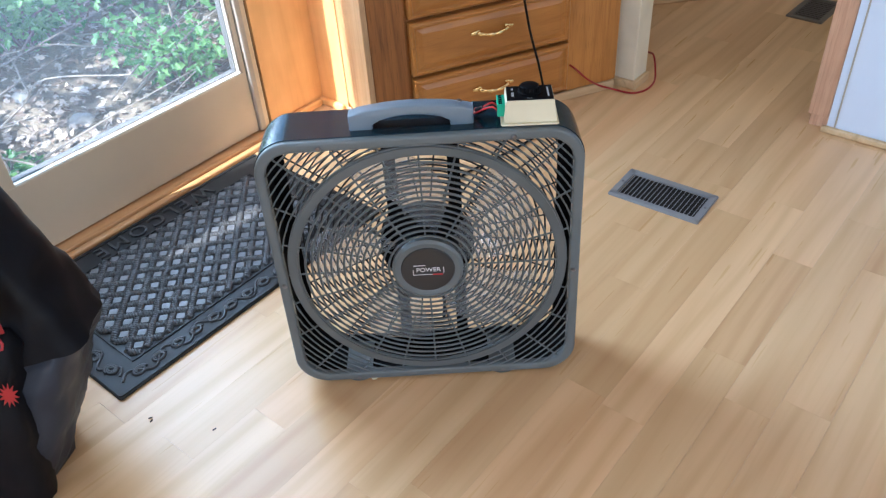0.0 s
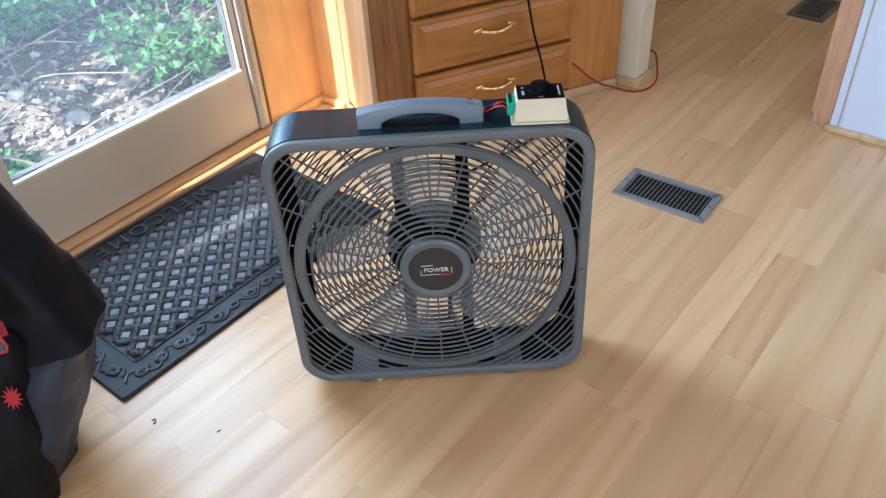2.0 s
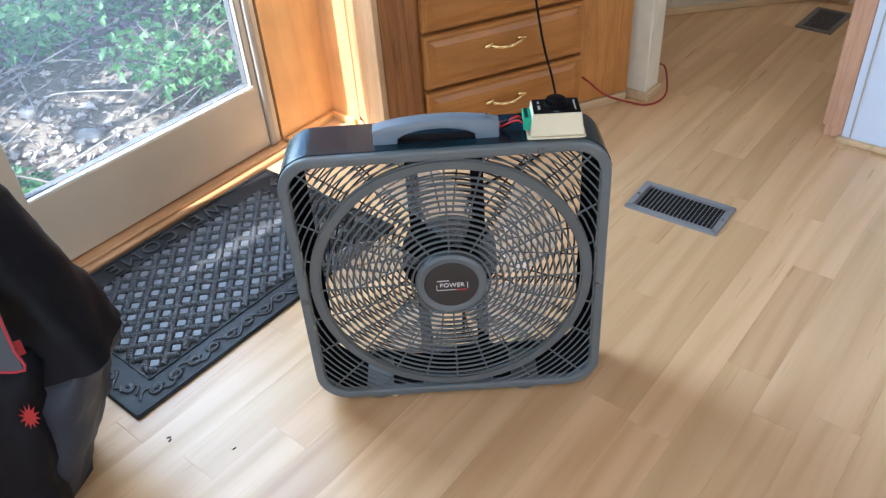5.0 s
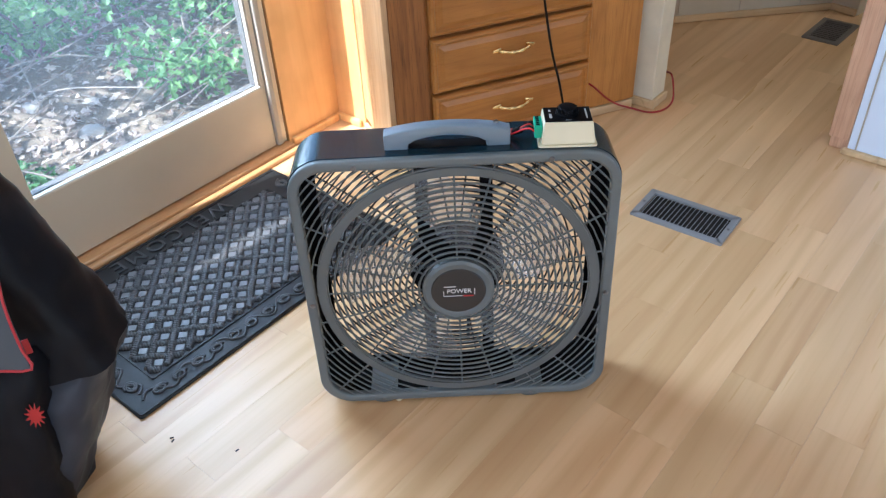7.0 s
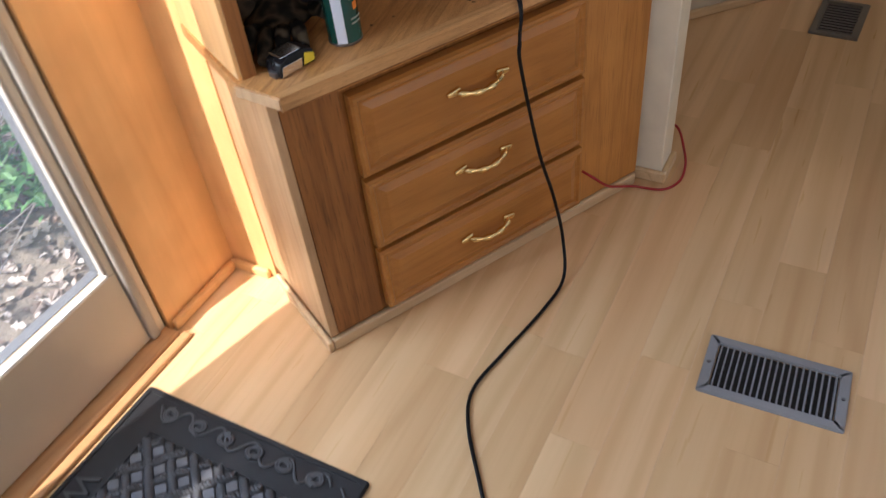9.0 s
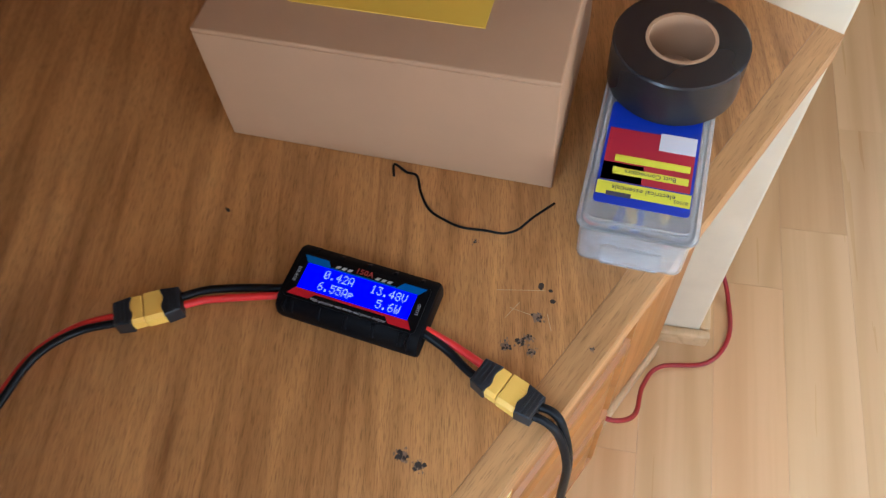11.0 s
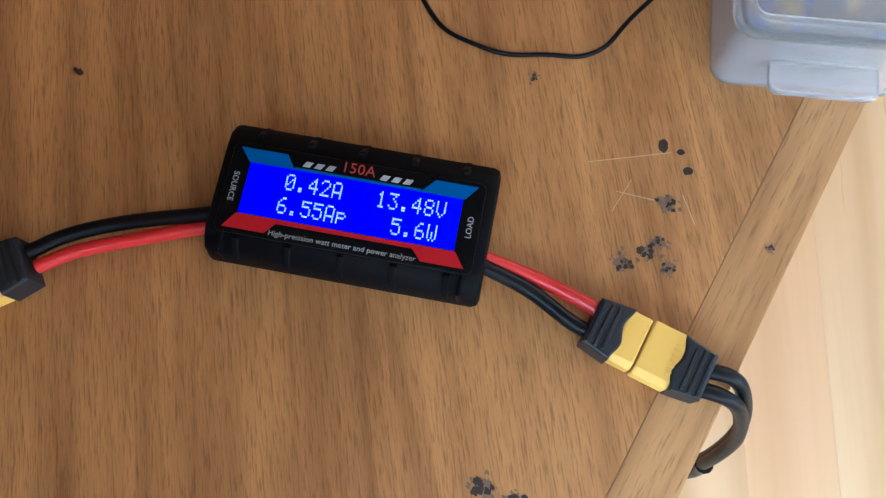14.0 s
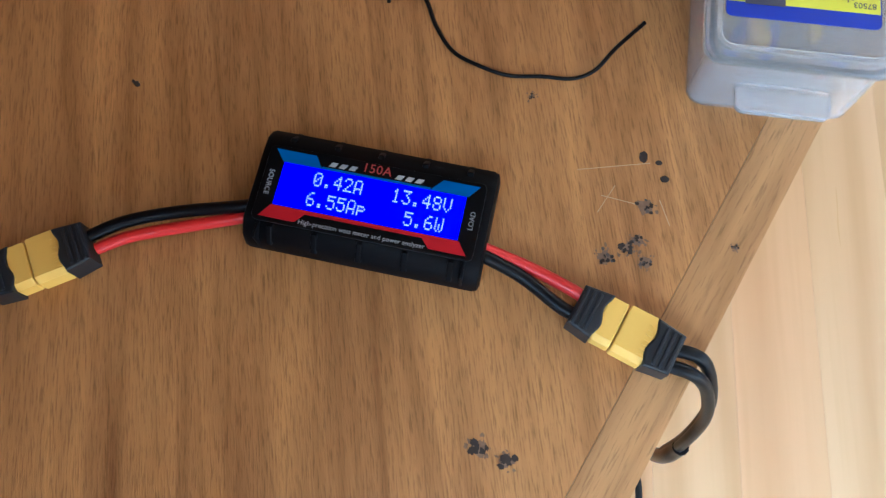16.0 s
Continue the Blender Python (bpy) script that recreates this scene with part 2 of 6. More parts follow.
GLASS = glassy("window_glass")
bsdf(GLASS).inputs["IOR"].default_value = 1.12
# A little bluish translucence puts the pane's haze and glare into the glass.
dust_haze = node(GLASS, "ShaderNodeBsdfTranslucent")
dust_haze.inputs["Color"].default_value = (0.85, 0.92, 1.0, 1)
haze_mix = node(GLASS, "ShaderNodeMixShader")
haze_mix.inputs[0].default_value = 0.026
wire(GLASS, bsdf(GLASS).outputs[0], haze_mix.inputs[1])
wire(GLASS, dust_haze.outputs[0], haze_mix.inputs[2])
wire(GLASS, haze_mix.outputs[0], GLASS.node_tree.nodes["Material Output"].inputs["Surface"])
CLEAR = glassy("frosted_clear_plastic", (0.99, 0.99, 1.0), 0.14)
bsdf(CLEAR).inputs["Transmission Weight"].default_value = 0.82


# ---- mesh helpers ----
def part(name, bm, material, parent, label=""):
    me = bpy.data.meshes.new(name)
    bm.to_mesh(me)
    bm.free()
    me.materials.append(material)
    ob = new(name, me)
    ob.parent = parent
    if label:
        tagged(ob, label)
    return ob


def smooth(ob, angle=40):
    for p in ob.data.polygons:
        p.use_smooth = True
    ob.data.set_sharp_from_angle(angle=radians(angle))
    return ob


def thing(name, m, label, category, group="", kind=""):
    ob = new(name)
    ob.empty_display_size = 0.05
    ob.matrix_world = m
    return tagged(ob, label, category, group, kind)


def solid(name, bm, material, m, label="", category="", group="", kind=""):
    ob = part(name, bm, material, None)
    ob.matrix_world = m
    return tagged(ob, label, category, group, kind)


def box(x0, x1, y0, y1, z0, z1, bevel=0.0, bm=None, seg=2):
    own = bmesh.new()
    bmesh.ops.create_cube(own, size=1.0)
    for v in own.verts:
        v.co = Vector(((x0 + x1) / 2 + v.co.x * (x1 - x0), (y0 + y1) / 2 + v.co.y * (y1 - y0), (z0 + z1) / 2 + v.co.z * (z1 - z0)))
    if bevel:
        bmesh.ops.bevel(own, geom=own.edges[:], offset=bevel, segments=seg, profile=0.5, affect="EDGES")
    if bm is None:
        return own
    return joined(bm, own)


def joined(bm, other):
    me = bpy.data.meshes.new("tmp")
    other.to_mesh(me)
    other.free()
    bm.from_mesh(me)
    bpy.data.meshes.remove(me)
    return bm


def moved(bm, m):
    bmesh.ops.transform(bm, matrix=m, verts=bm.verts[:])
    return bm


def curve_points(points, steps=8):
    """A smooth line through the points."""
    p = [Vector(q) for q in points]
    if len(p) < 3:
        return p
    p = [2 * p[0] - p[1]] + p + [2 * p[-1] - p[-2]]
    out = []
    for i in range(1, len(p) - 2):
        for k in range(steps):
            t = k / steps
            a, b, c, d = p[i - 1], p[i], p[i + 1], p[i + 2]
            out.append(0.5 * ((2 * b) + (c - a) * t + (2 * a - 5 * b + 4 * c - d) * t * t + (3 * b - a - 3 * c + d) * t ** 3))
    return out + [p[-2]]


def tube(points, r, sides=8, closed=False, bm=None):
    bm = bm or bmesh.new()
    pts = [Vector(q) for q in points]
    n = len(pts)
    rings = []
    side = None
    for i, c in enumerate(pts):
        a = pts[(i - 1) % n] if closed or i else pts[0]
        b = pts[(i + 1) % n] if closed or i < n - 1 else pts[-1]
        d = (b - a).normalized()
        if side is None:
            side = d.orthogonal().normalized()
        side = (side - d * side.dot(d)).normalized()
        up = d.cross(side)
        rr = r[i] if isinstance(r, (list, tuple)) else r
        rings.append([bm.verts.new(c + rr * (math.cos(2 * math.pi * k / sides) * side + math.sin(2 * math.pi * k / sides) * up)) for k in range(sides)])
    for i in range(n if closed else n - 1):
        p, q = rings[i], rings[(i + 1) % n]
        for k in range(sides):
            bm.faces.new((p[k], p[(k + 1) % sides], q[(k + 1) % sides], q[k]))
    if not closed:
        bm.faces.new(rings[0][::-1])
        bm.faces.new(rings[-1])
    bmesh.ops.recalc_face_normals(bm, faces=bm.faces[:])
    return bm


def lathe(profile, sides=32, bm=None):
    """A body turned round z from (radius, height) pairs."""
    bm = bm or bmesh.new()
    rings = [[bm.verts.new((r * math.cos(2 * math.pi * k / sides), r * math.sin(2 * math.pi * k / sides), z)) for k in range(sides)] for r, z in profile]
    for p, q in zip(rings, rings[1:]):
        for k in range(sides):
            bm.faces.new((p[k], p[(k + 1) % sides], q[(k + 1) % sides], q[k]))
    if profile[0][0] > 1e-5:
        bm.faces.new(rings[0][::-1])
    if profile[-1][0] > 1e-5:
        bm.faces.new(rings[-1])
    bmesh.ops.remove_doubles(bm, verts=bm.verts[:], dist=1e-6)
    bmesh.ops.recalc_face_normals(bm, faces=bm.faces[:])
    return bm


def prism(outline, z0, z1, bevel=0.0):
    """An upright body over an outline in x and y."""
    bm = bmesh.new()
    low = [bm.verts.new((x, y, z0)) for x, y in outline]
    high = [bm.verts.new((x, y, z1)) for x, y in outline]
    n = len(outline)
    bm.faces.new(low[::-1])
    bm.faces.new(high)
    for k in range(n):
        bm.faces.new((low[k], low[(k + 1) % n], high[(k + 1) % n], high[k]))
    bmesh.ops.recalc_face_normals(bm, faces=bm.faces[:])
    if bevel:
        rim = [e for e in bm.edges if abs(e.verts[0].co.z - e.verts[1].co.z) < 1e-7]
        bmesh.ops.bevel(bm, geom=rim, offset=bevel, segments=2, profile=0.5, affect="EDGES")
    return bm


def round_rect(w, h, r, seg=6, cx=0.0, cy=0.0):
    out = []
    for sx, sy, a0 in ((1, 1, 0), (-1, 1, 90), (-1, -1, 180), (1, -1, 270)):
        for k in range(seg + 1):
            a = radians(a0 + 90 * k / seg)
            out.append((cx + sx * (w / 2 - r) + r * math.cos(a), cy + sy * (h / 2 - r) + r * math.sin(a)))
    return out


def frame_body(outer, inner, z0, z1):
    """A closed ring between two outlines with equally many points."""
    bm = bmesh.new()
    n = len(outer)
    loops = [[bm.verts.new((x, y, z)) for x, y in line] for line, z in ((outer, z0), (outer, z1), (inner, z1), (inner, z0))]
    for a in range(4):
        p, q = loops[a], loops[(a + 1) % 4]
        for k in range(n):
            bm.faces.new((p[k], p[(k + 1) % n], q[(k + 1) % n], q[k]))
    bmesh.ops.recalc_face_normals(bm, faces=bm.faces[:])
    return bm


def lettering(text, size, m, material, parent, name="lettering", depth=0.0002, spacing=1.0, label=""):
    """Raised letters in the built-in font, centred on the pose m."""
    cu = bpy.data.curves.new("tmp", "FONT")
    cu.body, cu.size, cu.align_x, cu.align_y, cu.extrude, cu.space_character = text, size, "CENTER", "CENTER", depth, spacing
    cu.resolution_u = 3
    ob = bpy.data.objects.new("tmp", cu)
    scene.collection.objects.link(ob)
    me = bpy.data.meshes.new_from_object(ob.evaluated_get(bpy.context.evaluated_depsgraph_get()))
    bpy.data.objects.remove(ob)
    bpy.data.curves.remove(cu)
    me.materials.clear()
    me.materials.append(material)
    done = new(name, me)
    done.parent = parent
    done.matrix_local = m
    if label:
        tagged(done, label)
    return done


UPRIGHT = pose(0, 0, 0, 90, 0, 0)   # turns a body made in x, y (depth z) to stand up, its depth towards -y

# ---- the large structure ----
def slab(name, m, x0, x1, y0, y1, z0, z1, material, label, category, bevel=0.0):
    return solid(name, box(x0, x1, y0, y1, z0, z1, bevel), material, m, label, category, "", "structure")


WEST, EAST, SOUTH, NORTH, CEIL = -1.9, 4.6, -3.2, 1.62, 2.35
floor = slab("floor", HOUSE, WEST - 0.1, EAST + 0.1, SOUTH - 0.1, NORTH + 0.13, -0.09, -0.006, FLOOR, "light oak laminate strip floor with a soft sheen", "floor")
slab("ceiling", HOUSE, WEST - 0.1, EAST + 0.1, SOUTH - 0.1, NORTH + 0.13, CEIL, CEIL + 0.1, WALLPAINT, "plain white painted room ceiling", "ceiling")
# the door wall, with the door opening, a thinned stretch and a small added opening
slab("wall_north", HOUSE, WEST, -0.15, NORTH, NORTH + 0.12, 0, CEIL, WALLPAINT, "painted wall beside the added sun opening", "wall")
# Unseen stretch, thinned so the grazing sun reaches the door glass.
slab("wall_north_thin", HOUSE, 0.56, 1.085, NORTH, NORTH + 0.035, 0, CEIL, WALLPAINT, "unseen wall stretch, made thin to let the sun in", "wall")
# Unseen opening, added so a streak of sun falls on the mat.
slab("wall_north_low", HOUSE, -0.15, 0.56, NORTH, NORTH + 0.12, 0, 1.36, WALLPAINT, "painted wall under the added sun opening", "wall")
slab("wall_north_top", HOUSE, -0.15, 0.56, NORTH, NORTH + 0.12, 2.24, CEIL, WALLPAINT, "painted wall above the added sun opening", "wall")
slab("wall_north_head", HOUSE, 1.085, 1.94, NORTH, NORTH + 0.12, 2.06, CEIL, WALLPAINT, "painted wall above the glazed door", "wall")
slab("wall_north_panel", HOUSE, 1.94, 2.145, NORTH - 0.004, NORTH + 0.12, 0, CEIL, PANEL, "orange varnished wood wall panel beside the door", "wall")
slab("wall_return", HOUSE, 2.145, 2.20, 1.503, NORTH + 0.12, 0, CEIL, PANEL, "narrow orange varnished wood return wall", "wall")
slab("wall_corner", HOUSE, 2.20, 3.1, NORTH, NORTH + 0.12, 0, CEIL, WALLPAINT, "plain wall behind the hutch", "wall")
# the room behind the camera, with window openings
slab("wall_west_low", HOUSE, WEST - 0.1, WEST, SOUTH, NORTH, 0, 0.85, WALLPAINT, "painted wall below the windows", "wall")
slab("wall_west_top", HOUSE, WEST - 0.1, WEST, SOUTH, NORTH, 2.05, CEIL, WALLPAINT, "painted wall above the windows", "wall")
for a, b in ((SOUTH, -2.3), (-0.5, 0.0), (1.3, NORTH)):
    slab("wall_west_pier", HOUSE, WEST - 0.1, WEST, a, b, 0.85, 2.05, WALLPAINT, "painted wall between the windows", "wall")
slab("wall_south_low", HOUSE, WEST, EAST, SOUTH - 0.1, SOUTH, 0, 0.85, WALLPAINT, "painted wall below the windows", "wall")
slab("wall_south_top", HOUSE, WEST, EAST, SOUTH - 0.1, SOUTH, 2.05, CEIL, WALLPAINT, "painted wall above the windows", "wall")
for a, b in ((WEST, -0.6), (1.2, 1.6), (2.6, EAST)):
    slab("wall_south_pier", HOUSE, a, b, SOUTH - 0.1, SOUTH, 0.85, 2.05, WALLPAINT, "painted wall between the windows", "wall")
slab("wall_east", HOUSE, EAST, EAST + 0.1, SOUTH, NORTH + 0.12, 0, CEIL, GREYPANEL, "far painted wall at the passage's end", "wall")
slab("wall_north_far", HOUSE, 3.1, EAST, NORTH, NORTH + 0.12, 0, CEIL, GREYPANEL, "painted wall of the far passage", "wall")

window_light("window_light_west", HOUSE @ look((WEST + 0.03, -1.4, 1.45), (0.5, -1.2, 0.4)), 1.7, 1.1, 13.0, (0.98, 0.92, 0.82))
window_light("window_light_south", HOUSE @ look((0.3, SOUTH + 0.03, 1.45), (0.5, 0.0, 0.4)), 1.7, 1.1, 11.5, (1.0, 0.92, 0.80))
window_light("door_daylight", HOUSE @ look((1.5, NORTH + 0.2, 1.15), (1.5, 0.4, 0.2)), 0.7, 1.7, 9.8, (0.72, 0.87, 1.0))
# Fill lamp added to brighten the passage; the east wall has no opening.
window_light("passage_fill_light", HOUSE @ look((EAST - 0.1, -0.8, 1.6), (3.4, 0.9, 0.2)), 0.9, 1.0, 7.0, (1.0, 0.88, 0.70))

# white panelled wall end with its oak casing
slab("wall_white", HOUSE, 2.80, 2.90, -3.2, 0.315, 0.0, CEIL, BLUEWALL, "smooth white wall panel tinted blue for cool window light", "wall")
slab("wall_casing", HOUSE, 2.806, 2.915, 0.317, 0.372, 0.034, CEIL, PINK_OAK, "pinkish oak casing board at the wall's end", "casing", 0.002)
slab("casing_base", HOUSE, 2.812, 2.91, 0.317, 0.366, 0.0, 0.033, PINK_OAK, "oak base block under the casing board", "trim", 0.002)
slab("baseboard_white", HOUSE, 2.784, 2.80, -3.0, 0.327, 0.0, 0.018, PALE_X, "pale wooden shoe moulding under the white wall", "baseboard", 0.005)
slab("wall_seam", HOUSE, 2.797, 2.80, 0.292, 0.296, 0.018, CEIL, STRIP, "grey seam strip on the white wall", "trim")

# far panelled wall of the passage, at its own angle
FARW = pose(1.0, 3.288, 0, 0, 0, 7.2)
slab("wall_passage", FARW, -0.5, 0.828, 0.0, 0.06, 0, CEIL, GREYPANEL, "grey-beige wall panelling at the passage's back", "wall")
FARS = pose(1.822, 3.392, 0, 0, 0, -51)
slab("wall_passage_side", FARS, 0.0, 0.10, 0.0, 0.06, 0, CEIL, GREYPANEL, "narrow grey-beige side of the passage", "wall")
for k, x in enumerate((0.115, 0.24, 0.47, 0.70)):
    slab("wall_batten", FARW, x, x + 0.012, -0.005, 0.0, 0.03, CEIL, GREYPANEL, "thin batten over a joint of the panelling", "trim", 0.001)
slab("baseboard_passage", FARW, -0.5, 0.82, -0.014, 0.0, 0.0, 0.026, PALE_X, "pale wooden shoe moulding along the panelling", "baseboard", 0.005)
slab("baseboard_side", FARS, 0.0, 0.10, -0.014, 0.0, 0.0, 0.026, PALE_X, "pale wooden shoe moulding along the panelling", "baseboard", 0.005)

# shoe mouldings by the door
slab("baseboard_panel", HOUSE, 1.945, 2.132, NORTH - 0.020, NORTH - 0.004, 0.0, 0.024, PANEL, "orange wooden shoe moulding under the wall panel", "baseboard", 0.006)
slab("baseboard_return", HOUSE, 2.131, 2.145, 1.515, NORTH - 0.004, 0.0, 0.024, PANEL, "orange wooden shoe moulding under the return wall", "baseboard", 0.006)


def build_door():
    door = thing("glazed_door", HOUSE, "cream door with one large clear pane and a deep bottom rail", "door", kind="structure")
    y0, y1 = NORTH + 0.0, NORTH + 0.044
    part("bottom_rail", box(1.09, 1.893, y0, y1, 0.022, 0.209, 0.002), RAIL, door, "cream painted bottom rail")
    part("stile", box(1.09, 1.214, y0, y1, 0.209, 2.04, 0.002), RAIL, door)
    part("stile", box(1.879, 1.893, y0, y1, 0.209, 2.04, 0.002), RAIL, door)
    part("top_rail", box(1.214, 1.879, y0, y1, 1.95, 2.04, 0.002), RAIL, door)
    pane = part("pane", box(1.214, 1.879, y0 + 0.018, y0 + 0.024, 0.209, 1.95), GLASS, door, "clear window glass")
    pane.visible_shadow = False
    part("glazing_bead", box(1.214, 1.879, y0 + 0.001, y0 + 0.014, 0.207, 0.2135, 0.002), WHITE, door, "white glazing bead")
    part("glazing_bead", box(1.872, 1.8795, y0 + 0.001, y0 + 0.014, 0.217, 1.95, 0.002), STRIP, door, "grey glazing bead")
    # Grey strips added over the pane's edge faces to dull direct sun.
    glare_strip = plastic("glare_strip_grey", (0.10, 0.095, 0.09), 0.6, 0.2)
    part("glare_strip", box(1.8765, 1.8789, y0 + 0.0242, y1 + 0.001, 0.2115, 1.95), glare_strip, door, "grey strip added to dull the sunlit pane edge")
    part("glare_strip", box(1.2145, 1.8789, y0 + 0.0242, y1 + 0.001, 0.2092, 0.2112), glare_strip, door, "grey strip added to dull the sunlit pane edge")
    jamb = thing("door_jamb", HOUSE, "grey weatherstrip jamb beside the glazed door", "door frame", kind="structure")
    part("weatherstrip", box(1.895, 1.915, y0 - 0.010, y1, 0.02, 2.05, 0.005), STRIP, jamb)
    part("stop", box(1.915, 1.932, y0 - 0.004, y1, 0.02, 2.05, 0.003), RAIL, jamb)
    part("reveal", box(1.932, 1.938, y0 + 0.004, y1, 0.0, 2.05), DARK_GAP, jamb)
    sill = thing("threshold", HOUSE, "worn orange-brown wooden door threshold", "threshold", kind="structure")
    part("board", box(1.06, 1.935, NORTH - 0.034, NORTH + 0.10, 0.0, 0.018, 0.003), THRESH, sill)
    part("nosing", box(1.06, 1.945, NORTH - 0.056, NORTH - 0.036, 0.0, 0.012, 0.004), THRESH, sill)


build_door()

# square post at the passage
post = thing("post", HOUSE, "cream painted square post with a mitred wooden base", "post", kind="structure")
part("shaft", box(2.735, 2.815, 0.868, 0.945, 0.0, CEIL, 0.003), POST, post)
part("base_trim", box(2.722, 2.735, 0.855, 0.950, 0.0, 0.027, 0.004), PALE_X, post, "pale wooden base moulding")
part("base_trim", box(2.735, 2.815, 0.855, 0.868, 0.0, 0.027, 0.004), PALE_X, post, "pale wooden base moulding")


# ---- the hutch: base cabinet with drawers, counter, upright side ----
def drawer_front(z0, z1):
    """A raised-panel drawer front with a bevelled rim."""
    x0, x1, yf = 0.122, 0.597, -0.014
    bm = box(x0, x1, yf + 0.006, 0.008, z0, z1, 0.0)
    own = bmesh.new()
    steps = ((0.0, yf + 0.006), (0.004, yf + 0.001), (0.010, yf), (0.014, yf + 0.004), (0.019, yf + 0.004), (0.032, yf - 0.001))
    loops = []
    for inset, y in steps:
        loops.append([own.verts.new(c) for c in ((x0 + inset, y, z0 + inset), (x1 - inset, y, z0 + inset), (x1 - inset, y, z1 - inset), (x0 + inset, y, z1 - inset))])
    for p, q in zip(loops, loops[1:]):
        for k in range(4):
            own.faces.new((p[k], p[(k + 1) % 4], q[(k + 1) % 4], q[k]))
    own.faces.new(loops[-1])
    bmesh.ops.recalc_face_normals(own, faces=own.faces[:])
    return joined(bm, own)


def pull_handle(x, z):
    """A bowed brass pull with leaf-shaped feet."""
    bm = bmesh.new()
    pts = [(x - 0.046, -0.020, z), (x - 0.036, -0.030, z - 0.001), (x - 0.018, -0.037, z - 0.003), (x, -0.039, z - 0.004), (x + 0.018, -0.037, z - 0.003), (x + 0.036, -0.030, z - 0.001), (x + 0.046, -0.020, z)]
    line = curve_points(pts, 4)
    n = len(line)
    tube(line, [0.0038 + 0.0028 * abs(math.sin(4 * math.pi * i / (n - 1))) for i in range(n)], 8, bm=bm)
    for s in (-1, 1):
        foot = box(-0.014, 0.013, -0.004, 0.004, -0.0085, 0.0085, 0.0035)
        for v in foot.verts:
            if v.co.x * s > 0.004:
                v.co.z *= 0.55
        moved(foot, pose(x + s * 0.050, -0.0185, z, 0, 0, 0))
        joined(bm, foot)
    return bm


def build_cabinet():
    cab = thing("drawer_cabinet", CAB, "orange oak three-drawer base cabinet with brass pulls", "cabinet")
    part("side_panel", box(0.0, 0.016, 0.008, 0.262, 0.03, 0.555, 0.002), CREAM_WOOD, cab, "pale varnished end panel")
    part("corner_stile", box(0.0165, 0.116, 0.008, 0.026, 0.03, 0.555, 0.0015), OAK_DARK, cab, "dark oak stile")
    part("face_rail", box(0.1165, 0.602, 0.010, 0.028, 0.52, 0.555, 0.001), OAK, cab)
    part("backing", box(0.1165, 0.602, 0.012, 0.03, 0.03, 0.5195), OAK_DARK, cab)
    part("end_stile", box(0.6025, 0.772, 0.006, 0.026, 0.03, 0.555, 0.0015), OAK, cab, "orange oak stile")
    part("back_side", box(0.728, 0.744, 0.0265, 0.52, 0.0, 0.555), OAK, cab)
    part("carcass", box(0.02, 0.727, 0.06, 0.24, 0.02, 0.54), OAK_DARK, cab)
    for z0, z1, hz in ((0.360, 0.516, 0.449), (0.200, 0.349, 0.289), (0.044, 0.189, 0.123)):
        front = part("drawer", drawer_front(z0, z1), OAK_X, cab, "raised-panel oak drawer front")
        smooth(part("handle", pull_handle(0.353, hz), BRASS, front, "bowed polished brass pull"), 60)
    toe = box(0.0, 0.768, 0.0, 0.012, 0.0, 0.028, 0.004)
    part("base_trim", toe, PALE_X, cab, "pale wooden shoe moulding")
    part("base_trim", box(-0.012, -0.0005, 0.0, 0.235, 0.0, 0.028, 0.004), PALE_X, cab, "pale wooden shoe moulding")
    top = thing("counter", CAB, "worn oak hutch counter with dents and glue marks", "counter")
    slab_bm = prism([(0.0030, -0.0185), (0.752, -0.0185), (0.752, 0.56), (-0.012, 0.56), (-0.022, 0.045)], 0.5555, TOP)
    grain = pose(0, 0, 0, 0, 0, 37)
    board = part("board", moved(slab_bm, grain.inverted()), COUNTER, top)
    board.matrix_local = grain
    part("edging", prism([(0.010, -0.036), (0.752, -0.036), (0.752, -0.0187), (0.0031, -0.0187)], 0.5555, TOP), EDGING, top, "worn paler solid-wood edging strip")
    part("end_cap", moved(box(0.0, 0.086, 0.0005, 0.0035, 0.557, TOP - 0.003, 0.001), pose(0.0105, -0.034, 0, 0, 0, 113.2)), CREAM_WOOD, top, "worn pale end cap")
    part("bed_moulding", box(0.014, 0.744, -0.018, 0.006, 0.538, 0.555, 0.006), OAK_DARK, top)
    up = thing("hutch_side", CAB @ pose(0, 0, 0), "upright oak side panel of the hutch above the counter", "side panel")
    part("panel", box(-0.016, 0.006, 0.046, 0.56, TOP, CEIL, 0.001), PANEL, up)
    # The shade on this narrow face is put into its dark oak colour.
    part("shaded_edge", box(-0.010, 0.012, 0.0425, 0.046, TOP, CEIL, 0.001), OAK_DARK, up, "front edge darkened for its shade")
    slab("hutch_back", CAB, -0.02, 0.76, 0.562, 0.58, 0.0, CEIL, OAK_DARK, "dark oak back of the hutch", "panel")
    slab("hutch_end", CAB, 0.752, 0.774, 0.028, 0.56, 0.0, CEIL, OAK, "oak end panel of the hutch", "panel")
    # Unseen board, added above the counter to keep light off it.
    slab("shade_board", CAB, 0.008, 0.745, 0.05, 0.56, 1.09, 1.13, OAK_DARK, "unseen board added overhead to shade the counter", "panel")


build_cabinet()


